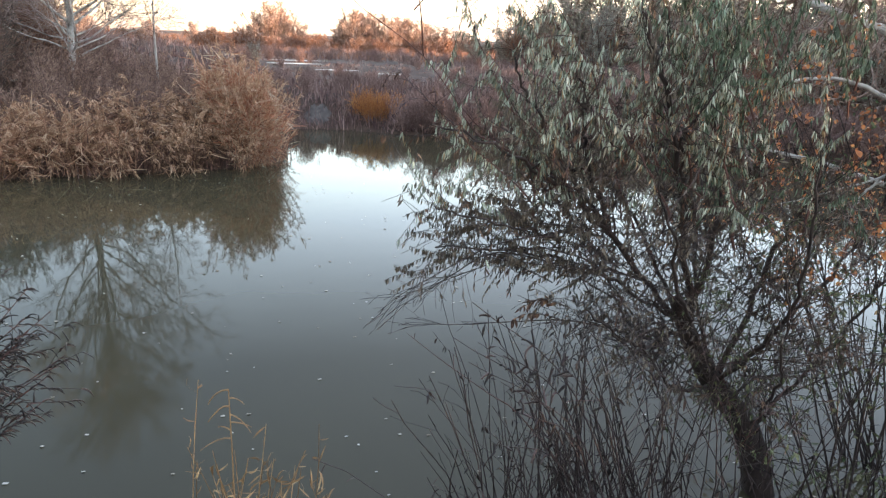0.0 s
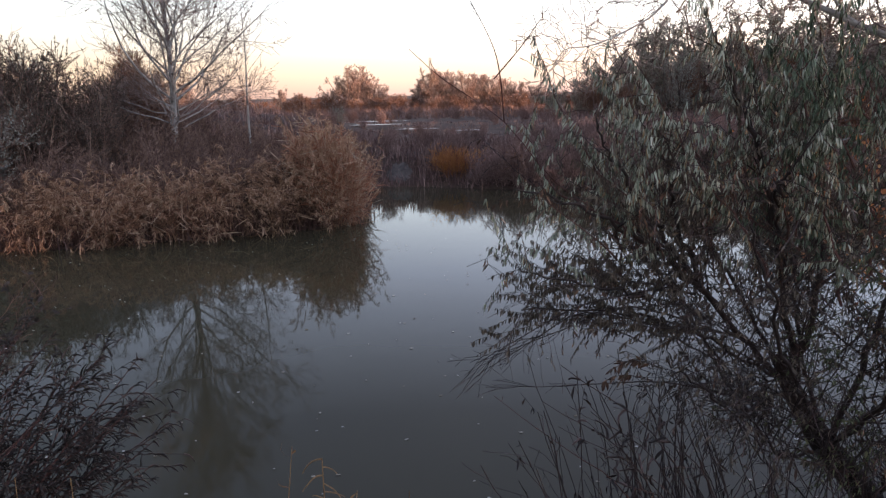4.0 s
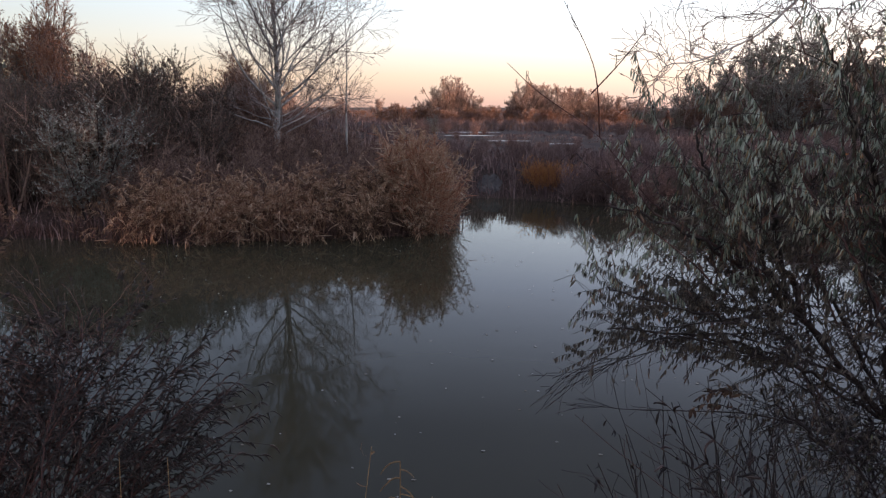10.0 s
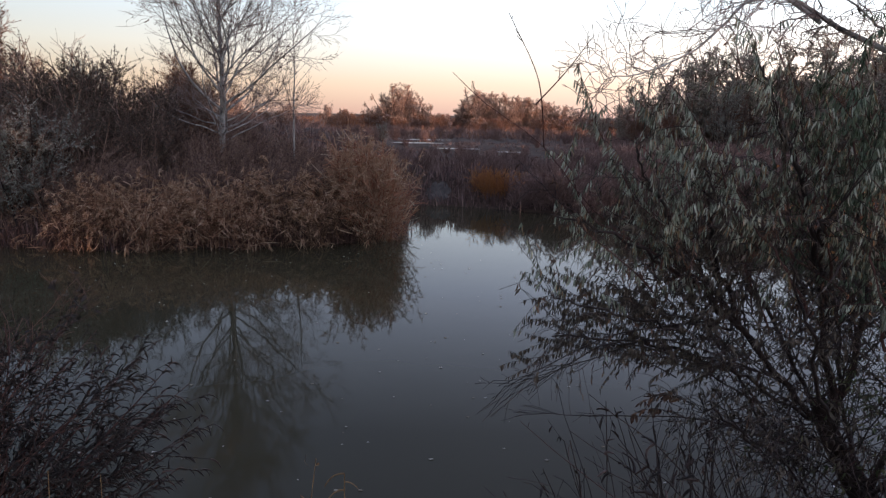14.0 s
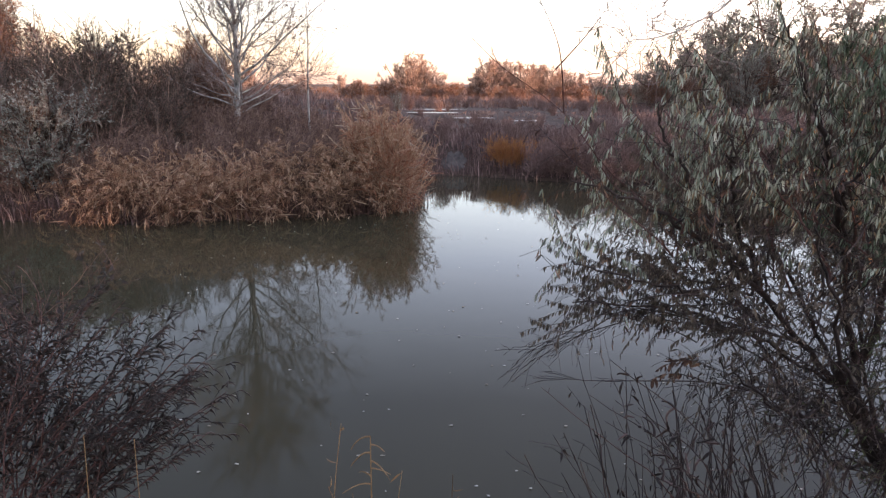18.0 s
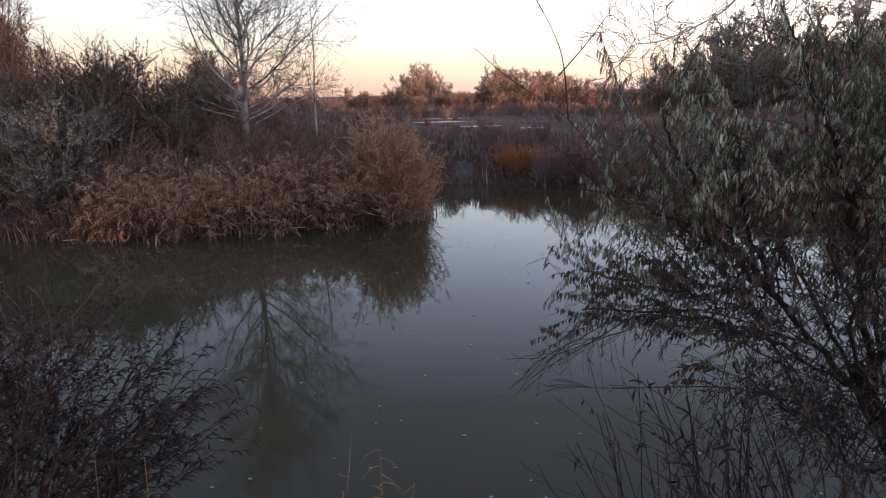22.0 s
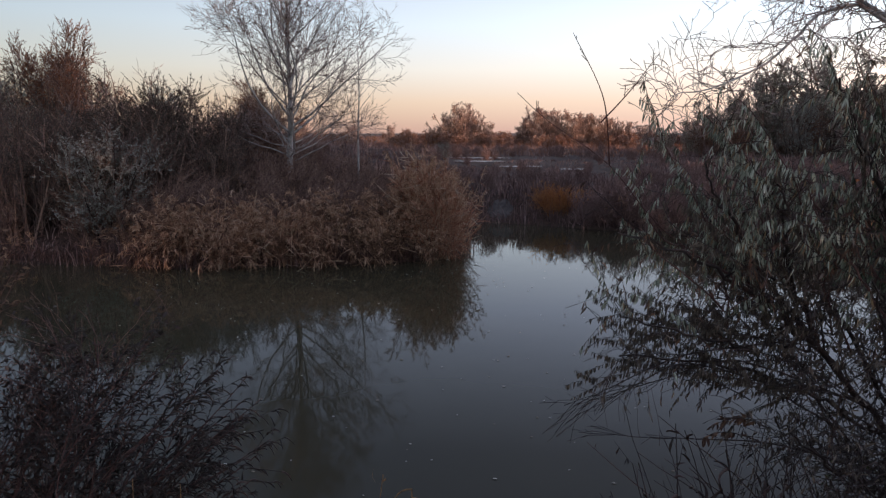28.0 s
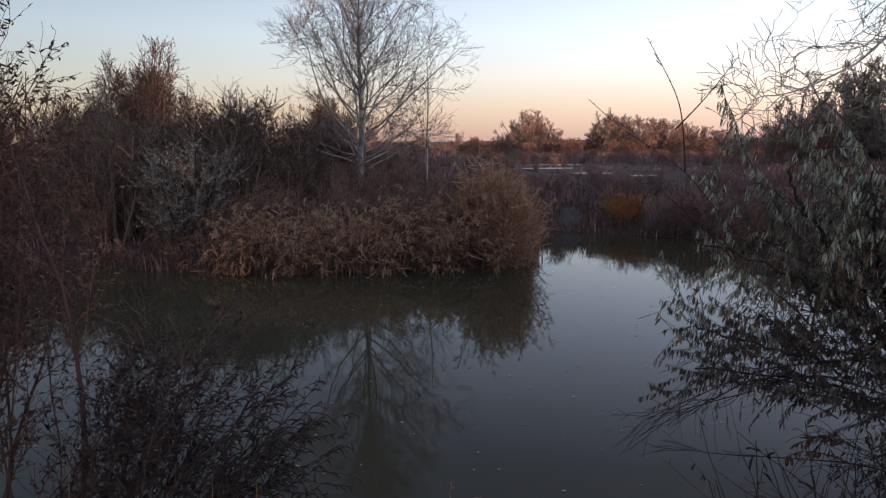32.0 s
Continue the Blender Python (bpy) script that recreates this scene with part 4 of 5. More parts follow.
def build_water_stems():
    """Thin upright stems that stand in the water under the bush."""
    rng = random.Random(32)
    ob = thing("water_stem_clump", (1.5, 3.6, 0.0), "clump of thin dead stems standing in the shallow water", "dead stems")
    lines = []
    for k in range(160):
        x = rng.uniform(0.9, 1.95) if k % 4 else rng.uniform(1.6, 3.0)
        foot = Vector((x, rng.uniform(3.35, 3.85), -0.1))
        lines.append((runner(rng, foot, (rng.gauss(-0.18, 0.2), rng.gauss(0, 0.14), 1), rng.uniform(0.65, 1.45), 8, 0.08, -0.02), rng.uniform(0.003, 0.0052), 0.0018))
        part("stem", tubes([lines[-1]], 4), M_DARKTWIG, ob)
    a = children(rng, lines, dict(count=(1, 4), length=(0.1, 0.35), spread=38, wiggle=0.12, lift=0.0, segs=4, share=0.6, tip=0.0014, first=0.35))
    part("twigwork", tubes(a, 3), M_DARKTWIG, ob)
    part("dry_foliage", leaves(370, a + lines, 4.5, (0.03, 0.065), 0.09, 1.3, 0.4, 0.4, 0.3, 0.4), M_CURL, ob)


def build_curl_stems():
    """Arching stems with dark rolled-up leaves over the water beside the bush."""
    rng = random.Random(33)
    ob = thing("curled_leaf_shoots", (1.35, 3.3, 0.1), "arching dead shoots with dark rolled-up leaves", "dead stems")
    ends = [(0.72, 3.42, 1.26), (0.78, 3.41, 1.16), (0.89, 3.38, 1.23), (0.9, 3.37, 1.09), (0.78, 3.4, 1.41), (0.95, 3.3, 1.0), (0.85, 3.25, 0.9), (1.1, 3.3, 1.2)]
    for k, e in enumerate(ends):
        foot = Vector((1.45 + rng.uniform(-0.15, 0.2), 3.3 + rng.uniform(-0.1, 0.15), -0.1))
        mid = foot.lerp(Vector(e), 0.6) + Vector((0.1, 0.05, 0.18))
        line = (curve_through([foot, mid, e], 10), 0.0045, 0.0016)
        stem = part("stem", tubes([line], 4), M_DARKTWIG, ob)
        rolls = children(rng, [line], dict(count=(3, 5), length=(0.06, 0.12), spread=60, wiggle=0.25, lift=-0.12, segs=5, share=0.5, tip=0.0022, first=0.55))
        part("curled_foliage", tubes([(p, 0.0058, 0.003) for p, *_ in rolls], 5), M_DARKTWIG, stem, "dark rolled-up leaves")


def build_tamarisk(name, seed, foot, tips, reach, stems_n, label, leafmat, twigmat, per_m, poles=0, falls=0.0):
    """A many-stemmed feathery shrub; tips: the box in which the stems end, lower towards the water by falls. poles: thick old stems."""
    rng = random.Random(seed)
    ob = thing(name, foot, label, "shrub")
    stems = []
    for k in range(stems_n + poles):
        b = Vector(foot) + Vector((rng.uniform(-reach, reach), rng.uniform(-reach, reach) * 0.6, -0.1))
        tip = Vector([rng.uniform(lo, hi) for lo, hi in tips])
        tip.z -= max(0.0, tip.x + 1.9) * falls * rng.random()
        mid = b.lerp(tip, 0.5) + Vector((rng.gauss(0, 0.07), rng.gauss(0, 0.06), 0.12))
        line = curve_through([b, mid, tip], 12)
        line = [p + Vector((rng.gauss(0, 0.008), rng.gauss(0, 0.008), 0)) for p in line]
        stems.append((line, rng.uniform(0.004, 0.009) if k < stems_n else rng.uniform(0.011, 0.017), 0.0018))
    a = children(rng, stems, dict(count=(11, 15), length=(0.2, 0.55), spread=38, wiggle=0.12, lift=0.04, segs=6, share=0.45, tip=0.0013, first=0.5))
    b = children(rng, a, dict(count=(4, 7), length=(0.06, 0.22), spread=38, wiggle=0.14, lift=0.02, segs=3, share=0.6, tip=0.001, first=0.1))
    for s in stems:
        part("stem", tubes([s], 6), M_REDTWIG, ob)
    part("twigwork", tubes(a + b, 3), twigmat, ob)
    part("dry_foliage", leaves(seed * 7, a + b, per_m, (0.014, 0.034), 0.16, 0.1, 0.6, 0.4, 0.1, 0.35), leafmat, ob)
    return ob


def build_curl_weed():
    """Tall weed whose thin shoots end in drooping sprays of shrivelled leaves."""
    rng = random.Random(35)
    foot = Vector((-1.3, 2.8, gz(-1.3, 2.8)))
    ob = thing("curled_leaf_weed", foot, "tall dead weed with dark drooping curled leaves", "weed")
    for k in range(52):
        b = foot + Vector((rng.uniform(-0.55, 0.4), rng.uniform(-0.1, 0.3), -0.1))
        u = rng.random() ** 0.85
        tip = Vector((-1.4 + 0.83 * u, rng.uniform(3.05, 3.4), rng.uniform(1.2, 1.92 - 0.3 * u)))
        mid = b.lerp(tip, 0.6) + Vector((-0.08, -0.04, 0.1))
        line = (curve_through([b, mid, tip], 12), 0.0048, 0.0012)
        stem = part("stem", tubes([line], 4), M_REDTWIG, ob)
        a = children(rng, [line], dict(count=(4, 7), length=(0.10, 0.30), spread=36, wiggle=0.1, lift=0.0, segs=5, share=0.6, tip=0.001, first=0.5))
        part("curled_foliage", merged(tubes(a, 3), curls(rng, [line], 34, (0.02, 0.05), 0.0043, 0.5), curls(rng, a, 44, (0.02, 0.052), 0.0043, 0.1)), M_CURL, stem, "dark curled leaves")


def build_grass_tufts():
    rng = random.Random(36)
    for n, (x, y, tall) in enumerate([(-0.12, 3.05, 1.2), (-0.02, 3.12, 1.15), (0.08, 3.1, 1.1), (-0.2, 3.0, 1.1), (0.3, 3.15, 0.8), (-0.5, 3.0, 0.75), (-1.0, 2.8, 0.8)]):
        z = gz(x, y)
        ob = thing("dry_grass_tuft", (x, y, z), "tuft of dry straw-coloured grass on the near bank", "grass", "grass tufts on the near bank")
        lines = [(runner(rng, (x + rng.gauss(0, 0.04), y + rng.gauss(0, 0.03), z - 0.05), (rng.gauss(0, 0.16), rng.gauss(0.02, 0.1), 1), tall * rng.uniform(0.6, 0.98), 7, 0.05, -0.02), 0.003, 0.0013) for _ in range(9)]
        part("straw", tubes(lines, 3), M_GRASS, ob)
        part("foliage", leaves(450 + n, lines, 20, (0.03, 0.075), 0.055, 0.3, 0.4, 0.3, 0.65, 0.4), M_GRASS, ob, "bent straw blades and seed heads")


build_bare_edge_shrub()
build_water_stems()
build_curl_stems()
build_tamarisk("tamarisk_shrub", 34, (-2.25, 2.9, gz(-2.25, 2.9)), ((-3.1, -1.85), (3.1, 3.8), (1.8, 2.72)), 0.6, 38, "leafless reddish-brown tamarisk rising from the near bank", M_DRY, M_TAMA, 34, 12, 1.3)
build_tamarisk("low_tamarisk_shrub", 37, (-1.75, 2.95, gz(-1.75, 2.95)), ((-1.6, -0.82), (3.15, 3.5), (1.2, 1.7)), 0.45, 12, "low reddish-brown tamarisk at the water's edge", M_CURL, M_TAMA, 22)
build_curl_weed()
build_grass_tufts()


def build_straws():
    """Lone pale straws before the weed, and a grass head whose blades lie one above the other."""
    rng = random.Random(39)
    for x0, y0, x1, y1, z1 in ((-0.82, 2.75, -0.87, 2.9, 1.36), (-0.66, 2.75, -0.72, 2.9, 1.35), (-1.3, 2.7, -1.38, 2.9, 1.42)):
        z = gz(x0, y0)
        ob = thing("dry_straw", (x0, y0, z), "single pale dry straw leaning on the near bank", "straw", "straws on the near bank")
        part("stalk", tubes([(curve_through([(x0, y0, z - 0.05), ((x0 + x1) / 2, (y0 + y1) / 2, 0.62 * z1 + 0.38 * z), (x1, y1, z1)], 8), 0.003, 0.0014)], 4), M_GRASS, ob)
    z = gz(-0.05, 2.8)
    ob = thing("grass_head", (-0.05, 2.8, z), "bent straw-coloured grass head with blades in a row", "grass")
    stalk = curve_through([(-0.02, 2.72, z - 0.05), (0.0, 2.75, 1.1), (0.0, 2.78, 1.44)], 12)
    part("stalk", tubes([(stalk, 0.003, 0.0015)], 4), M_GRASS, ob)
    for k in range(7):
        p = stalk[12].lerp(stalk[9], k / 6)
        part("blade", tubes([(runner(rng, p, (rng.choice((-1, -1, 1)), rng.gauss(0, 0.4), rng.uniform(-0.2, 0.9)), rng.uniform(0.03, 0.09), 5, 0.1, -0.25), 0.0026, 0.001)], 4), M_GRASS, ob)


build_straws()


def build_left_tree():
    """A bare tree on the near bank with one long branch over the water."""
    rng = random.Random(38)
    z = gz(-4.6, 2.0)
    ob = thing("overhanging_tree", (-4.6, 2.0, z), "bare tree on the near bank with one low hanging branch", "tree")
    trunk = curve_through([(-4.6, 2.0, z - 0.1), (-4.55, 2.05, 2.0), (-4.5, 2.1, 4.5)], 10)
    part("trunk", tubes([(trunk, 0.09, 0.03)], 9), M_DARKBARK, ob, smooth=True)
    main = curve_through([(-4.52, 2.08, 2.9), (-3.4, 2.7, 3.15), (-2.6, 3.2, 3.1), (-2.2, 3.4, 2.95)], 14)
    limb = part("limb", tubes([(main, 0.022, 0.004)], 6), M_DARKBARK, ob, smooth=True)
    a = children(rng, [(main, 0.02, 0.004)], dict(count=(12, 12), length=(0.2, 0.5), spread=40, wiggle=0.12, lift=-0.06, segs=5, share=0.4, tip=0.0014, first=0.4))
    part("twigwork", tubes(a, 3), M_BRUSH, limb)
    part("dry_foliage", leaves(470, a, 9, (0.03, 0.05), 0.12, 1.2, 0.5, 0.4, 0.3, 0.3), M_DRY, limb)


build_left_tree()


# ---- shrubs and trees of the banks: a few kinds, each built once and then repeated ----
def shrub_kind(name, seed, label, category, stems_n, height, spread, branch, twig, leafspec, stemmat, twigmat, leafmat, group, angle=38):
    """One shrub at the origin. spread: how far the stems lean out; leafspec: per metre, size, width, droop."""
    rng = random.Random(seed)
    ob = thing(name, (0, 0, 0), label, category, group)
    stems = []
    for k in range(stems_n):
        az = rng.uniform(0, 2 * math.pi)
        lean = rng.uniform(0.05, spread)
        foot = Vector((math.cos(az), math.sin(az), 0)) * (0.25 * spread * height * rng.random()) + Vector((0, 0, -0.25))
        stems.append((runner(rng, foot, (math.cos(az) * lean, math.sin(az) * lean, 1), height * rng.uniform(0.65, 1.05), 8, 0.07, 0.02), height * 0.011, height * 0.0025))
    a = children(rng, stems, dict(count=branch[0], length=branch[1], spread=angle, wiggle=0.1, lift=0.05, segs=5, share=0.45, tip=branch[2], first=0.12))
    b = children(rng, a, dict(count=twig[0], length=twig[1], spread=angle, wiggle=0.12, lift=0.04, segs=3, share=0.6, tip=twig[2], first=0.1))
    part("stemwork", tubes(stems, 5), stemmat, ob)
    part("twigwork", tubes(a + b, 3), twigmat, ob)
    if leafmat:
        d, size, width, droop = leafspec
        part("foliage", leaves(seed * 13, b, d, size, width, droop, 0.7, 0.3, 0.0, 0.2), leafmat, ob)
    return ob


def set_out(kind, spots, seed, sizes=(0.85, 1.15)):
    """Puts the kind at the first spot and copies of it at the others: (x, y, size)."""
    rng = random.Random(seed)
    for n, (x, y, s) in enumerate(spots):
        s *= rng.uniform(*sizes)
        m = Matrix.LocRotScale((x, y, gz(x, y)), Euler((rng.gauss(0, 0.05), rng.gauss(0, 0.05), rng.uniform(0, 6.28))), (s, s, s * rng.uniform(0.92, 1.08)))
        if n == 0:
            spare = m
        else:
            c = copy_thing(kind, Matrix())
            c.matrix_basis = m
    kind.matrix_basis = spare


def strewn(seed, n, xr, yr, size, gap=0.0, test=None):
    rng, out = random.Random(seed), []
    for _ in range(n * 40):
        if len(out) >= n:
            break
        x, y = rng.uniform(*xr), rng.uniform(*yr)
        if test and not test(x, y):
            continue
        if any((x - a) ** 2 + (y - b) ** 2 < gap * gap for a, b, _ in out):
            continue
        out.append((x, y, rng.uniform(*size)))
    return out


def dry_land(x, y):
    return float(shore_distance(np.array(x), np.array(y))) > 0.5


brush = shrub_kind("brown_brush", 51, "dense leafless brown brush on the pond bank", "shrub", 16, 1.3, 0.7, ((6, 8), (0.3, 0.7), 0.004), ((4, 6), (0.12, 0.35), 0.003), (9, (0.03, 0.06), 0.25, 0.2), M_BRUSH, M_BRUSH, M_BRUSH, "brown brush on the banks")
dark = shrub_kind("dark_thicket", 52, "tall thicket of olive scrub, shadow put into its dark leaf colour", "shrub", 12, 2.2, 0.5, ((7, 9), (0.5, 1.0), 0.006), ((4, 6), (0.2, 0.5), 0.004), (70, (0.025, 0.05), 0.15, 0.2), M_BRUSH, M_BRUSH, M_THICKET, "dark thickets on the banks")
grey = shrub_kind("grey_oleaster", 53, "grey-leaved oleaster shrub standing on the bank", "shrub", 11, 2.0, 0.3, ((7, 9), (0.4, 0.8), 0.005), ((4, 6), (0.2, 0.45), 0.004), (85, (0.03, 0.055), 0.14, 0.5), M_DARKBARK, M_BRUSH, M_OLEASTER, "grey oleasters on the bank")
rust = shrub_kind("rusty_tamarisk", 54, "rust-coloured tamarisk tree catching the low sun", "tree", 22, 2.7, 0.5, ((11, 14), (0.4, 0.9), 0.006), ((7, 9), (0.2, 0.45), 0.004), (40, (0.03, 0.06), 0.1, -0.2), M_BRUSH, M_BRUSH, M_RUST, "rusty tamarisks", 38)
bare = shrub_kind("bare_small_tree", 55, "small bare grey tree with open crooked branches", "tree", 4, 3.0, 0.55, ((7, 9), (0.5, 1.2), 0.008), ((4, 6), (0.2, 0.6), 0.005), None, M_BRUSH, M_PALETWIG, None, "bare trees")
gold = shrub_kind("golden_bush", 56, "rounded golden-yellow bush at the water's edge", "bush", 22, 0.95, 0.75, ((6, 9), (0.2, 0.45), 0.003), ((4, 6), (0.1, 0.25), 0.0025), (14, (0.03, 0.06), 0.14, 0.1), M_YELLOW, M_YELLOW, M_YELLOW, "golden bushes")

heath_brush = shrub_kind("heath_brush", 57, "low purple-grey leafless brush on the heath", "shrub", 18, 1.25, 0.7, ((6, 8), (0.3, 0.7), 0.004), ((5, 7), (0.12, 0.35), 0.003), (6, (0.03, 0.06), 0.25, 0.2), M_SCRUB, M_SCRUB, M_SCRUB, "brush of the heath")

set_out(gold, [(1.5, 19.1, 0.95), (1.85, 19.2, 0.8), (2.95, 18.5, 0.6), (1.2, 19.4, 0.8)], 1)
set_out(rust, [(-16.2, 24.6, 1.38), (-6.6, 19.6, 0.75), (-15.9, 25.1, 1.2), (-8.6, 24.0, 0.8), (-20.5, 27, 1.1), (11.2, 17.3, 0.7), (15.3, 14.2, 0.8), (18.6, 44.5, 1.2), (24, 42, 1.4), (14.8, 46, 0.9), (28, 39.5, 1.5), (13.0, 46.5, 0.8)], 2)
set_out(bare, [(-13.7, 23.1, 1.0), (-8.9, 22.6, 0.85), (-15.0, 27.0, 1.1), (-24, 25, 1.1), (19.5, 41, 1.5), (25, 38, 1.7), (28.5, 34.5, 1.8), (22, 40, 1.6)], 3)
# the one at (-17.3, 24.3) is added as the rusty tree's unlit left side
set_out(grey, [(-7.61, 13.73, 1.38), (-7.72, 13.57, 1.23), (-17.3, 24.3, 1.55), (-10.2, 21.3, 1.15), (9.7, 18.0, 0.95), (12.7, 16.4, 1.1), (14.0, 15.4, 1.15), (16.6, 12.8, 1.2), (10.6, 17.5, 1.0), (13.4, 15.9, 1.1), (17.0, 43.0, 2.0), (24.8, 40.5, 2.2), (21, 42, 2.1), (29, 37, 2.2), (-2.6, 30.0, 0.5), (-17, 20.0, 0.9)], 4)
# (22, 4.3) and (25.5, 2.7) are unseen, added to keep sun off the poplar
DARK = [(-8.03, 15.99, 1.23), (22, 4.3, 4.4), (25.5, 2.7, 4.6), (-7.68, 16.3, 1.02), (-8.42, 16.38, 1), (-7.18, 16.07, 0.9), (-7.96, 15.76, 0.93), (-8.89, 15.91, 0.95), (-9.98, 15.44, 0.96), (-6.24, 15.13, 0.88), (-14.4, 19.2, 0.8), (-7.72, 14.98, 0.94), (-8.58, 14.51, 1.01), (-9.52, 13.73, 1.04),
        (-13.5, 17, 0.72), (-7.2, 18.9, 0.8), (-8.27, 13.73, 0.93), (-11.6, 16.6, 0.72), (-7.02, 14.2, 1.05), (-7.49, 16.85, 0.87), (-8.5, 17, 0.9), (-6.47, 15.91, 0.95), (-9.52, 16.69, 0.9), (-10.61, 16.07, 0.91), (-15, 20.6, 0.9), (-16.6, 21.4, 1), (-9.83, 14.66, 0.99), (-14.2, 18.2, 0.8),
        (-16.2, 17.6, 0.9), (-18.5, 19.5, 1), (-19, 16, 1), (-13.2, 16.2, 0.72), (-15, 14.6, 0.8), (-12, 13.6, 0.75), (-10.2, 15.2, 0.6), (-9.2, 14.4, 0.5), (-8.6, 15.6, 0.5), (-10.9, 14.2, 0.6), (-11.6, 15.2, 0.7), (-13.2, 14.8, 0.8), (-9.9, 16.4, 0.6), (-21, 22, 1.2),
        (-23, 18, 1.2), (-17.5, 12, 1), (-14, 10, 0.9), (-13, 7, 1), (-11, 4, 1.1), (-7.4, 20.2, 0.8), (10.4, 17.7, 0.85), (12, 17, 1), (13.4, 16.2, 1.05), (14.8, 15.2, 1.05), (16.2, 14, 1.1), (18, 13.2, 0.9), (19.5, 11, 1), (20, 8, 1.1),
        # most entries from here on: unseen thickets added to block the low sun
        (10.4, 18.8, 0.5), (18.5, 4.6, 1.4), (20.5, 3.6, 1.5), (22.5, 2.9, 1.6), (19.5, 6, 1.4), (17.4, 5.4, 1.3), (10, -9, 2.3), (11.5, -6.5, 2.3), (12.5, -4, 2.3), (14, -1.5, 2.3), (15.5, 1, 2.3), (17, 3.2, 2.4), (19, 5.2, 2.4), (21, 7.5, 2.4),
        (23.5, 10, 2.4), (26, 12.5, 2.5), (29, 15, 2.5), (32, 18, 2.5), (35, 21, 2.5), (38, 24, 2.6), (43, 30, 2.6), (9.2, -7.5, 1.1), (10.6, -5.2, 1.1), (11.8, -2.8, 1.1), (13.2, -0.4, 1.1), (14.8, 1.9, 1.1), (16.6, 4.2, 1.1), (9.8, -10.5, 1.1),
        (18.4, 6.6, 1.2), (12.4, -5.4, 1.2), (15.6, -0.6, 1.2), (14, -3, 1.2), (13, -9.5, 2.6), (14.5, -6.5, 2.6), (16, -4, 2.6), (17.5, -1.2, 2.6), (19.5, 1.5, 2.6), (21.5, 4, 2.6), (24, 7, 2.6), (27, 10, 2.6), (30.5, 13, 2.6), (34, 16.5, 2.6),
        (38, 20, 2.6), (8, -12, 2.4), (11, -12, 2.6), (16, 3, 1.3), (12, 2.2, 1.2), (24, 19, 1.6), (26, 15, 1.6), (9.7, -0.4, 0.8), (9.9, 0.15, 0.75), (10.2, 0.75, 0.8)]
set_out(dark, DARK, 5)
BRUSH = [(x, y, s) for x, y, s in strewn(61, 150, (-12.5, -1.2), (13.4, 20.5), (0.5, 0.85), 0.38, lambda x, y: dry_land(x, y) and y > 13.7 + 0.12 * (x + 1.5))]
HEATH = strewn(62, 30, (-2.5, 6.5), (19.2, 24), (0.4, 0.6), 0.6, lambda x, y: dry_land(x, y) and not (-0.3 < x < 3.2 and y < 20.6)) + strewn(63, 30, (4.5, 19), (12, 20.5), (0.55, 0.85), 0.6, dry_land)
BRUSH += strewn(64, 16, (-16, -10.5), (8, 14), (0.8, 1.2), 0.7, dry_land) + strewn(66, 14, (-9, -3.5), (2.0, 5.0), (0.4, 0.6), 0.5, lambda x, y: dry_land(x, y) and x < -4)
BRUSH += strewn(68, 24, (-9.5, -6.3), (13.3, 15.2), (0.6, 0.95), 0.45, dry_land)
SIDE = [(2.2, 18.25), (4.0, 17.35), (6.5, 16.65), (9.5, 15.55), (12.5, 14.25), (15.5, 12.55)]
for p, q in zip(SIDE, SIDE[1:]):
    n = int(math.hypot(q[0] - p[0], q[1] - p[1]) / 0.42)
    HEATH += [(p[0] + (q[0] - p[0]) * k / n, p[1] + (q[1] - p[1]) * k / n + 0.12 * (k % 3), 0.76 + 0.26 * (k * 7 % 5) / 4) for k in range(n)]
HEATH += strewn(65, 90, (-13, 20), (34.5, 66), (0.35, 0.75), 1.0, lambda x, y: not (-3.5 < x < 5 and 41.5 < y < 45)) + strewn(67, 26, (-9, 9), (21.5, 29.5), (0.25, 0.42), 0.9, dry_land)
BRUSH = [(x, y, s * (0.9 if y < 17.1 and abs(x + 5.0 - 0.335 * (16.85 - y)) < 0.75 else 1.0)) for x, y, s in BRUSH]
BRUSH += [(-3.55, 17.6, 0.75), (-3.3, 17.2, 0.7), (-3.75, 17.9, 0.8), (-3.2, 16.6, 0.7), (-5.3, 16.3, 0.75), (-4.7, 16.2, 0.75), (-5.0, 15.6, 0.8), (-4.8, 15.9, 0.8)]
BRUSH = [b for b in BRUSH if not (abs(b[0] + 9.0) < 0.7 and b[1] < 17.4)]
set_out(brush, BRUSH, 6)
set_out(heath_brush, HEATH, 9)


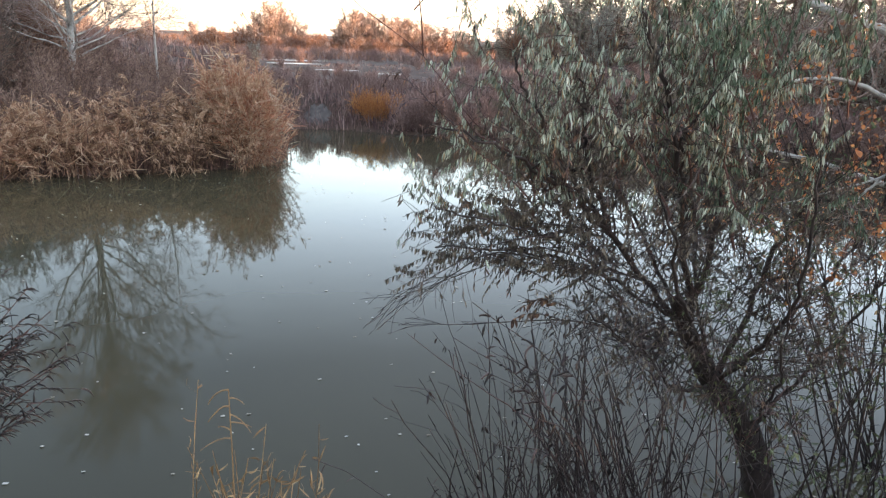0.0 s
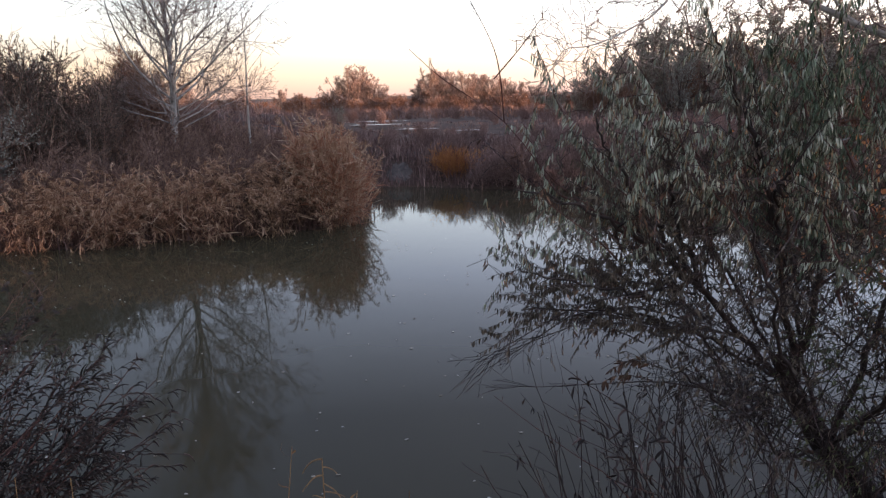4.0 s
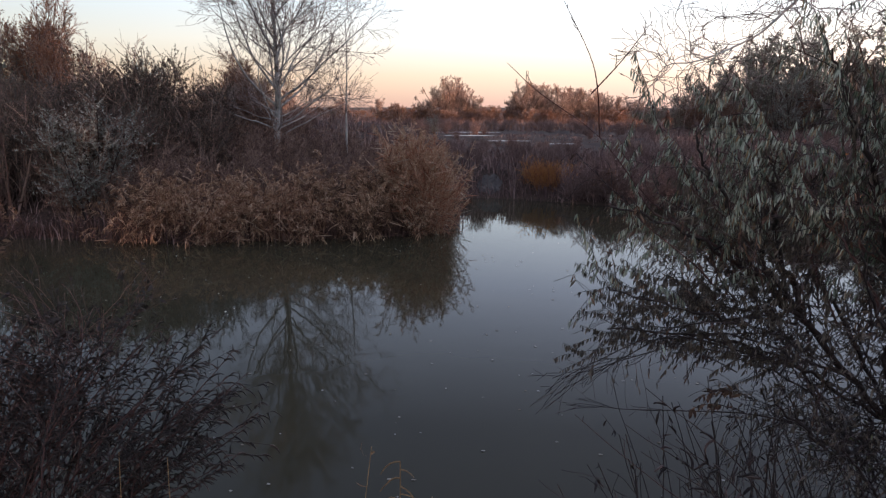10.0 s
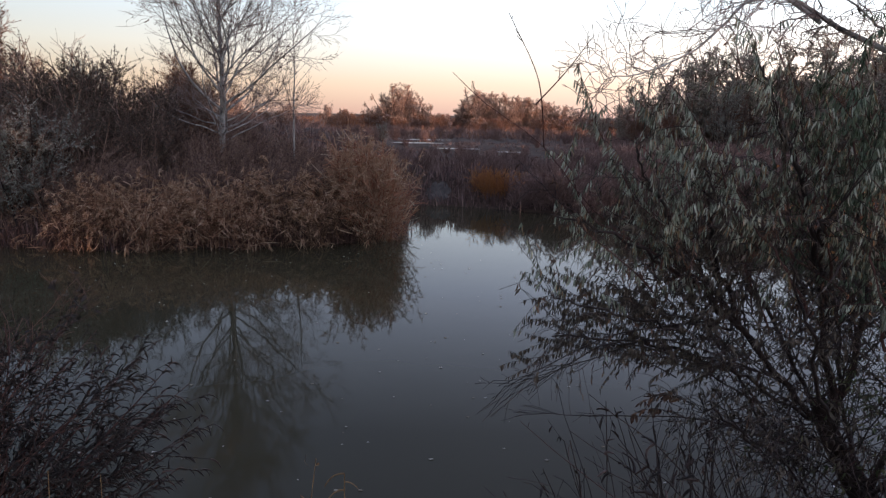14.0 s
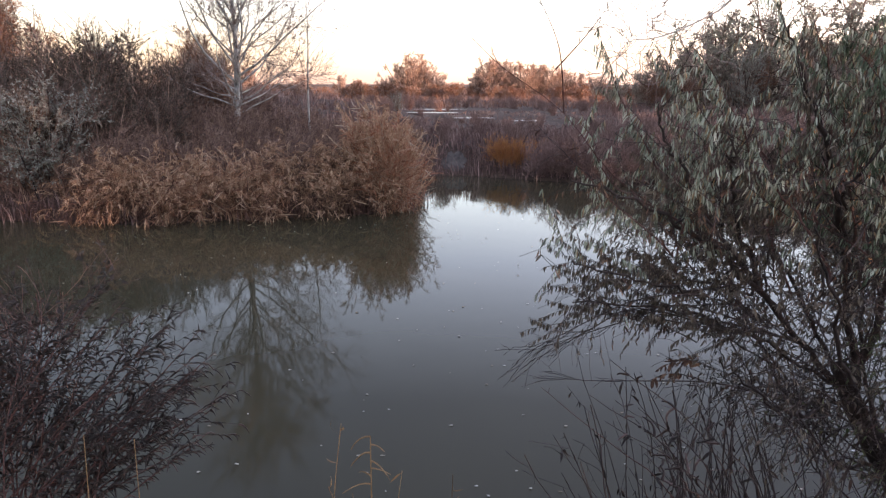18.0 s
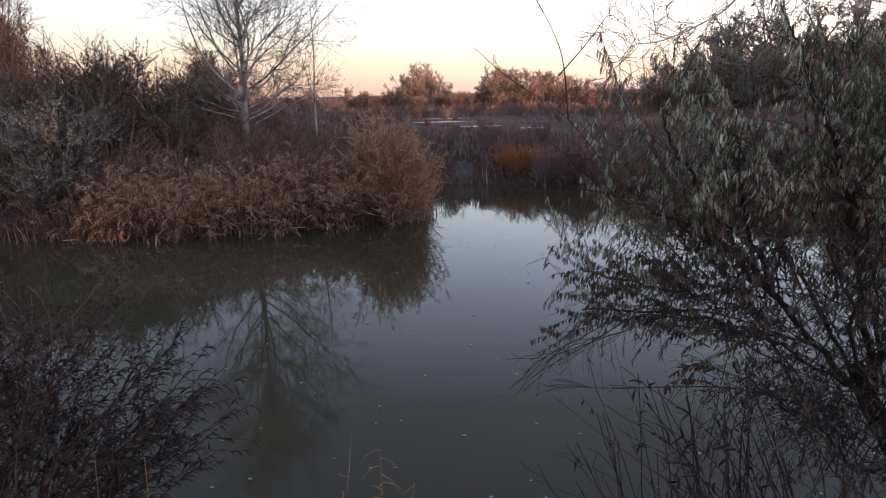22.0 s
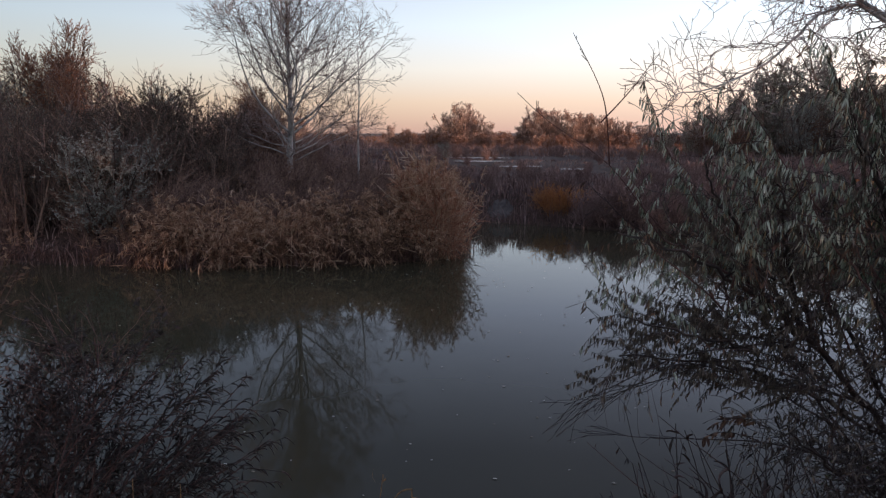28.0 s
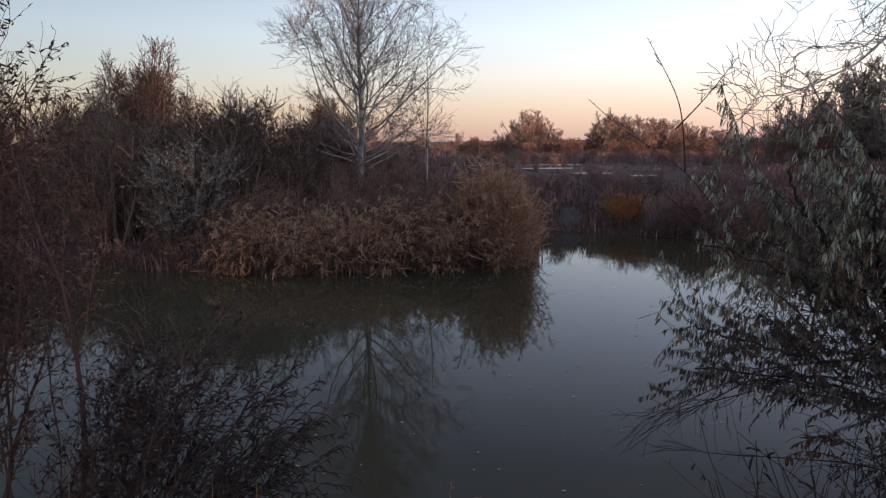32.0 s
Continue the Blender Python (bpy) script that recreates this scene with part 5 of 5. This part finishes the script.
# ---- reeds along the far shore ----
def reed_bed(name, seed, clumps, stems_n, height, label, mat, fan=0.3, hang=0.5, droop=-0.3, low=0.55):
    """Reeds in tussocks: stems that fan out, long hanging blades and drooping plumes. clumps: x, y, size."""
    rng = random.Random(seed)
    ob = thing(name, (clumps[0][0], clumps[0][1], gz(*clumps[0][:2])), label, "reeds", kind="stuff")
    stems, tops, skirts = [], [], []
    for cx, cy, s in clumps:
        tilt = (rng.gauss(0.0, 0.12), rng.gauss(-0.1, 0.1))
        s *= 1 + 0.35 * noise.noise(Vector((cx * 1.3, cy * 1.1, seed)))
        for _ in range(rng.randint(int(stems_n * 0.6), int(stems_n * 1.3))):
            az, out = rng.uniform(0, 2 * math.pi), abs(rng.gauss(0, 1))
            x, y = cx + 0.10 * out * math.cos(az), cy + 0.10 * out * math.sin(az)
            z = max(gz(x, y), -0.15) - 0.05
            h = height * s * rng.uniform(low, 1.05) * (1.1 - 0.16 * out)
            l = runner(rng, (x, y, z), (fan * out * math.cos(az) + tilt[0], fan * out * math.sin(az) + tilt[1], 1), max(h, 0.3), 6, 0.05, -0.03 - 0.05 * out)
            stems.append((l, 0.0038, 0.0018))
            skirts.append((l[:4], 0.003, 0.002))
            if rng.random() < 0.7:
                d = (l[-1] - l[-2]).normalized()
                tops.append((runner(rng, l[-1], d + Vector((rng.gauss(0, 0.2), rng.gauss(-0.1, 0.2), 0.1)), rng.uniform(0.13, 0.28), 5, 0.07, droop), 0.006, 0.002))
    part("reed_stemwork", tubes(stems, 3), mat, ob)
    part("reed_bladework", merged(leaves(seed + 1, stems, 13, (0.14, 0.36), 0.021, hang, 0.3, 0.0, 0.3, 0.22), leaves(seed + 3, skirts, 8, (0.15, 0.40), 0.021, 0.9, 0.45, 0.0, 0.1, 0.3)), mat, ob)
    part("plumage", merged(tubes(tops, 4), leaves(seed + 2, tops, 110, (0.04, 0.10), 0.06, 0.55, 0.28, 0.0, 0.0, 0.2)), M_PLUME, ob, "pale drooping seed plumes")
    return ob


FRONT = [(-9.6, 12.6), (-7.4, 12.5), (-5.6, 12.35), (-3.7, 12.8), (-2, 13.2), (-1.0, 13.75), (-0.55, 14.7)]


def along_front(seed, n, s0, s1, back, size):
    rng = random.Random(seed)
    line = curve_through([(x, y, 0) for x, y in FRONT], 60)
    out = []
    for _ in range(n):
        s = rng.uniform(s0, s1) * 60
        p = line[int(s)].lerp(line[min(int(s) + 1, 60)], s % 1)
        d = (line[min(int(s) + 1, 60)] - line[int(s) if s < 60 else 59]).normalized()
        b = rng.uniform(-0.12, 1) ** 1.0 * back
        out.append((p.x - d.y * b, p.y + d.x * b, rng.uniform(*size)))
    return out


reed_bed("low_reed_bed", 71, along_front(1, 64, 0.25, 0.58, 0.9, (0.75, 1.05)), 15, 1.0, "bed of pale dry reeds with drooping plumes at the waterline", M_REED, 0.32, 0.5, -0.35)
reed_bed("brown_reed_bed", 72, along_front(2, 46, 0.55, 0.83, 1.3, (0.7, 1.05)), 13, 1.05, "bed of browner reeds along the shore", M_DULLREED, 0.26, 0.4, -0.3)
reed_bed("tall_reed_clump", 73, along_front(3, 50, 0.79, 0.965, 0.95, (0.75, 1.1)), 17, 1.46, "tall clump of tawny reeds at the tip of the bank", M_TAWNY, 0.11, 0.2, -0.09, 0.42)
reed_bed("sparse_reed_bed", 74, along_front(4, 8, 0.0, 0.2, 1.0, (0.5, 0.8)), 8, 0.7, "thin stand of dry reeds along the shore", M_REED, 0.35, 0.5, -0.3)
# dark sedge-like blades added to imitate the shadow along the reeds' foot
part("fringe", blades(75, [(x, y, max(gz(x, y), -0.1)) for x, y, _ in along_front(5, 2400, 0.02, 1.0, 0.3, (1, 1))], (0.2, 0.6), (0.004, 0.009), 0.6), M_TAMA,
     thing("shore_sedge", (-5, 12.9, 0), "fringe of dark blades added at the waterline as shadow under the reeds", "sedge", kind="stuff"))


# ---- heath, far trees and small things ----
def build_heath():
    g = np.random.default_rng(81)
    n = 21000
    y = 18.5 + (g.random(n) ** 1.6) * 70
    x = (g.random(n) - 0.5) * (30 + 1.7 * y)
    d = shore_distance(x, y)
    pud = (x > -3.2) & (x < 4.6) & (np.abs(y - 32) < 2.2) | (x > -3.6) & (x < 5) & (np.abs(y - 43.5) < 1.8)
    keep = (d > 0.15) & ~((x < -3) & (y < 19.5)) & ~(pud & (g.random(n) < 0.93)) & ~((np.abs(x) < 0.35) & (y < 20.3))
    x, y = x[keep], y[keep]
    k = 7
    rx = np.repeat(x, k) + g.normal(0, 0.16, len(x) * k)
    ry = np.repeat(y, k) + g.normal(0, 0.16, len(x) * k)
    r = np.stack([rx, ry, ground_height(rx, ry) - 0.03], 1)
    ob = thing("heath_scrub", (2, 30, gz(2, 30)), "low purple-brown heath scrub covering the flat", "scrub", kind="stuff")
    low = np.where((np.abs(x - 0.8) < 6) & (y > 25) & (y < 46), 0.35, 1.0)      # trodden ground round the pools
    low = np.where((np.abs(x - 0.8) < 4.6) & (y > 26) & (y < 34.5), 0.16, low)
    size = np.repeat(g.uniform(0.25, 0.55, len(x)) * low, k) * g.uniform(0.7, 1.1, len(rx))
    part("tufts", blades(82, r, size, (0.012, 0.03), 0.55), M_SCRUB, ob)


def build_bank_cover():
    g = np.random.default_rng(86)
    n = 5200
    x, y = g.uniform(-14, 20, n), g.uniform(4, 21, n)
    d = shore_distance(x, y)
    keep = (d > -0.1) & (d < 3.2) & ~((np.abs(x) < 0.3) & (y > 19.1) & (y < 20.2))
    x, y = x[keep], y[keep]
    k = 6
    rx = np.repeat(x, k) + g.normal(0, 0.13, len(x) * k)
    ry = np.repeat(y, k) + g.normal(0, 0.13, len(x) * k)
    r = np.stack([rx, ry, np.maximum(ground_height(rx, ry), -0.05) - 0.03], 1)
    ob = thing("bank_scrub", (6.5, 14, gz(6.5, 14)), "low dead brown scrub covering the pond's banks", "scrub", kind="stuff")
    part("tufts", blades(87, r, (0.2, 0.6), (0.006, 0.014), 0.5), M_SCRUB, ob)


def build_far_grass():
    g = np.random.default_rng(83)
    n = 42000
    y = 48 + 200 * g.random(n) ** 1.5
    x = (g.random(n) - 0.5) * 1.9 * y
    r = np.stack([x, y, ground_height(x, y) - 0.05], 1)
    ob = thing("far_dry_grass", (0, 80, gz(0, 80)), "belt of tall dry grass far across the heath, coloured rusty for sunlight", "grass", kind="stuff")
    part("blades", blades(84, r, g.uniform(0.15, 0.62, n) * (1 + 0.8 * ((y > 66) & (y < 96)) + np.clip((y - 90) / 70, 0, 1.6)), (0.012, 0.045), 0.6), M_FARGRASS, ob)


def far_tree_kind(name, seed, height, label, leafmat, dense=15, group="far trees on the heath", stems_n=14):
    rng = random.Random(seed)
    ob = thing(name, (0, 0, 0), label, "tree", group)
    stems = []
    for k in range(stems_n):
        az = rng.uniform(0, 6.28)
        lean = rng.uniform(0.1, 0.8)
        stems.append((runner(rng, (rng.gauss(0, 0.3), rng.gauss(0, 0.3), -0.3), (math.cos(az) * lean, math.sin(az) * lean, 1), height * rng.uniform(0.6, 0.95), 8, 0.07, 0.02), 0.09, 0.03))
    a = children(rng, stems, dict(count=(13, 17), length=(0.5, 1.2), spread=50, wiggle=0.1, lift=0.04, segs=4, share=0.45, tip=0.02, first=0.1))
    b = children(rng, a, dict(count=(6, 8), length=(0.25, 0.6), spread=50, wiggle=0.12, lift=0.04, segs=3, share=0.6, tip=0.012, first=0.2))
    part("stemwork", tubes(stems, 5), M_BRUSH, ob)
    part("twigwork", tubes(a + b, 3), M_PALETWIG, ob)
    part("crown", leaves(seed, a + b, dense, (0.08, 0.16), 0.2, 0.2, 0.7, 0.3, 0.0, 0.2), leafmat, ob)
    return ob


build_heath()
build_bank_cover()
build_far_grass()
ft = far_tree_kind("far_oleaster", 91, 5.9, "distant bushy oleaster tree, haze and low sun put into its pale leaves", M_FAR)
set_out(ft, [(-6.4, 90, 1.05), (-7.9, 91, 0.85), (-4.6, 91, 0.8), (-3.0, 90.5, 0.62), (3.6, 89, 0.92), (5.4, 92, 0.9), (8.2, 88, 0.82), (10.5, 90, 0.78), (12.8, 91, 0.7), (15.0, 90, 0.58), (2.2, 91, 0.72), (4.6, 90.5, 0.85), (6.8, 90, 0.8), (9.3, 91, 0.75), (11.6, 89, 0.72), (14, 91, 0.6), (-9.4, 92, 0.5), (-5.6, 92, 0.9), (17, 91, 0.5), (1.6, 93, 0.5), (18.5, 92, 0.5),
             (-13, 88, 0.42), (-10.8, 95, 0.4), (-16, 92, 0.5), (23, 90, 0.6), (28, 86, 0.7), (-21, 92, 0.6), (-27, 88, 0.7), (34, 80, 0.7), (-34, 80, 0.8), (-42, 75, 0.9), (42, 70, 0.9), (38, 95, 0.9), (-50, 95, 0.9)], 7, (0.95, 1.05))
gt = far_tree_kind("grey_wood_tree", 94, 5.6, "grey-leaved oleaster tree at the edge of the wood", M_GREYLEAF, 15, "trees of the wood across the heath")
set_out(gt, [(11.0, 50, 0.4), (12.6, 49, 0.5), (14.2, 48.5, 0.8), (16.2, 47, 1.15), (18.4, 47.5, 1.2), (20.4, 46.5, 1.5), (23.0, 44.5, 1.6), (25.6, 43, 1.5), (28.4, 40.5, 1.48), (31, 38, 1.4), (33.6, 34.5, 1.5), (36, 31, 1.6), (38, 27, 1.6), (18, 54, 0.85), (23.5, 50, 1.1), (29.5, 46, 1.25), (35.5, 39, 1.35), (21.5, 41, 0.6), (26.5, 37, 0.7), (15, 54, 0.6)], 17, (0.95, 1.05))
lt = far_tree_kind("heath_bush", 92, 1.9, "low rounded brown bush on the heath", M_RUST, 10, "low bushes on the heath", 6)
set_out(lt, strewn(96, 46, (-14, 22), (72, 97), (0.55, 0.95), 1.2) + strewn(93, 110, (-110, 110), (50, 210), (0.5, 1.1), 4.0, lambda x, y: abs(x) < 0.8 * y and not (-9 < x < 12 and y < 60)), 8)


def build_floating():
    g = np.random.default_rng(95)
    n = 680
    x, y = g.uniform(-8, 6, n), 3.6 + g.random(n) ** 1.3 * 10
    keep = shore_distance(x, y) < -0.15
    x, y = x[keep], y[keep]
    v, f = [], []
    for a, b in zip(x, y):
        s, t, w = g.uniform(0.006, 0.019), g.uniform(0, 6.28), g.uniform(0.35, 0.9)
        q = len(v)
        for k in range(6):
            u = t + k * math.pi / 3
            px, py = math.cos(u) * s, math.sin(u) * s * w
            v.append((a + px, b + py, 0.004 + 0.003 * (k % 2)))
        f.append(tuple(range(q, q + 6)))
    ob = thing("floating_leaves", (0, 6, 0.0), "scattered pale leaves and fluff floating on the pond", "floating leaves", kind="stuff")
    part("flakes", (v, f), M_FLOAT, ob)


build_floating()


def build_mud():
    """A bare grey patch where the far bank has slumped, in lumps down to the water."""
    g = np.random.default_rng(97)
    nx, ny = 15, 17
    v, f = [], []
    for i in range(ny):
        for k in range(nx):
            a, b = k / (nx - 1), i / (ny - 1)
            x = 0.0 + (a - 0.5) * (0.85 - 0.3 * b) + 0.09 * math.sin(9 * b + 3 * a)
            y = 19.15 + 1.0 * b + 0.1 * math.sin(11 * a)
            edge = min(a, 1 - a, b, 1 - b) * 6 * (0.6 + 0.6 * abs(math.sin(7 * a + 5 * b)))
            v.append((x, y, gz(x, y) - 0.06 + min(1.0, edge) * (0.07 + abs(g.normal(0, 0.06)))))
    for i in range(ny - 1):
        for k in range(nx - 1):
            f.append((i * nx + k, i * nx + k + 1, (i + 1) * nx + k + 1, (i + 1) * nx + k))
    tagged(part("mud_slip", (v, f), M_MUD, None, smooth=True), "bare grey mud slump on the far bank", "mud", kind="structure")


build_mud()
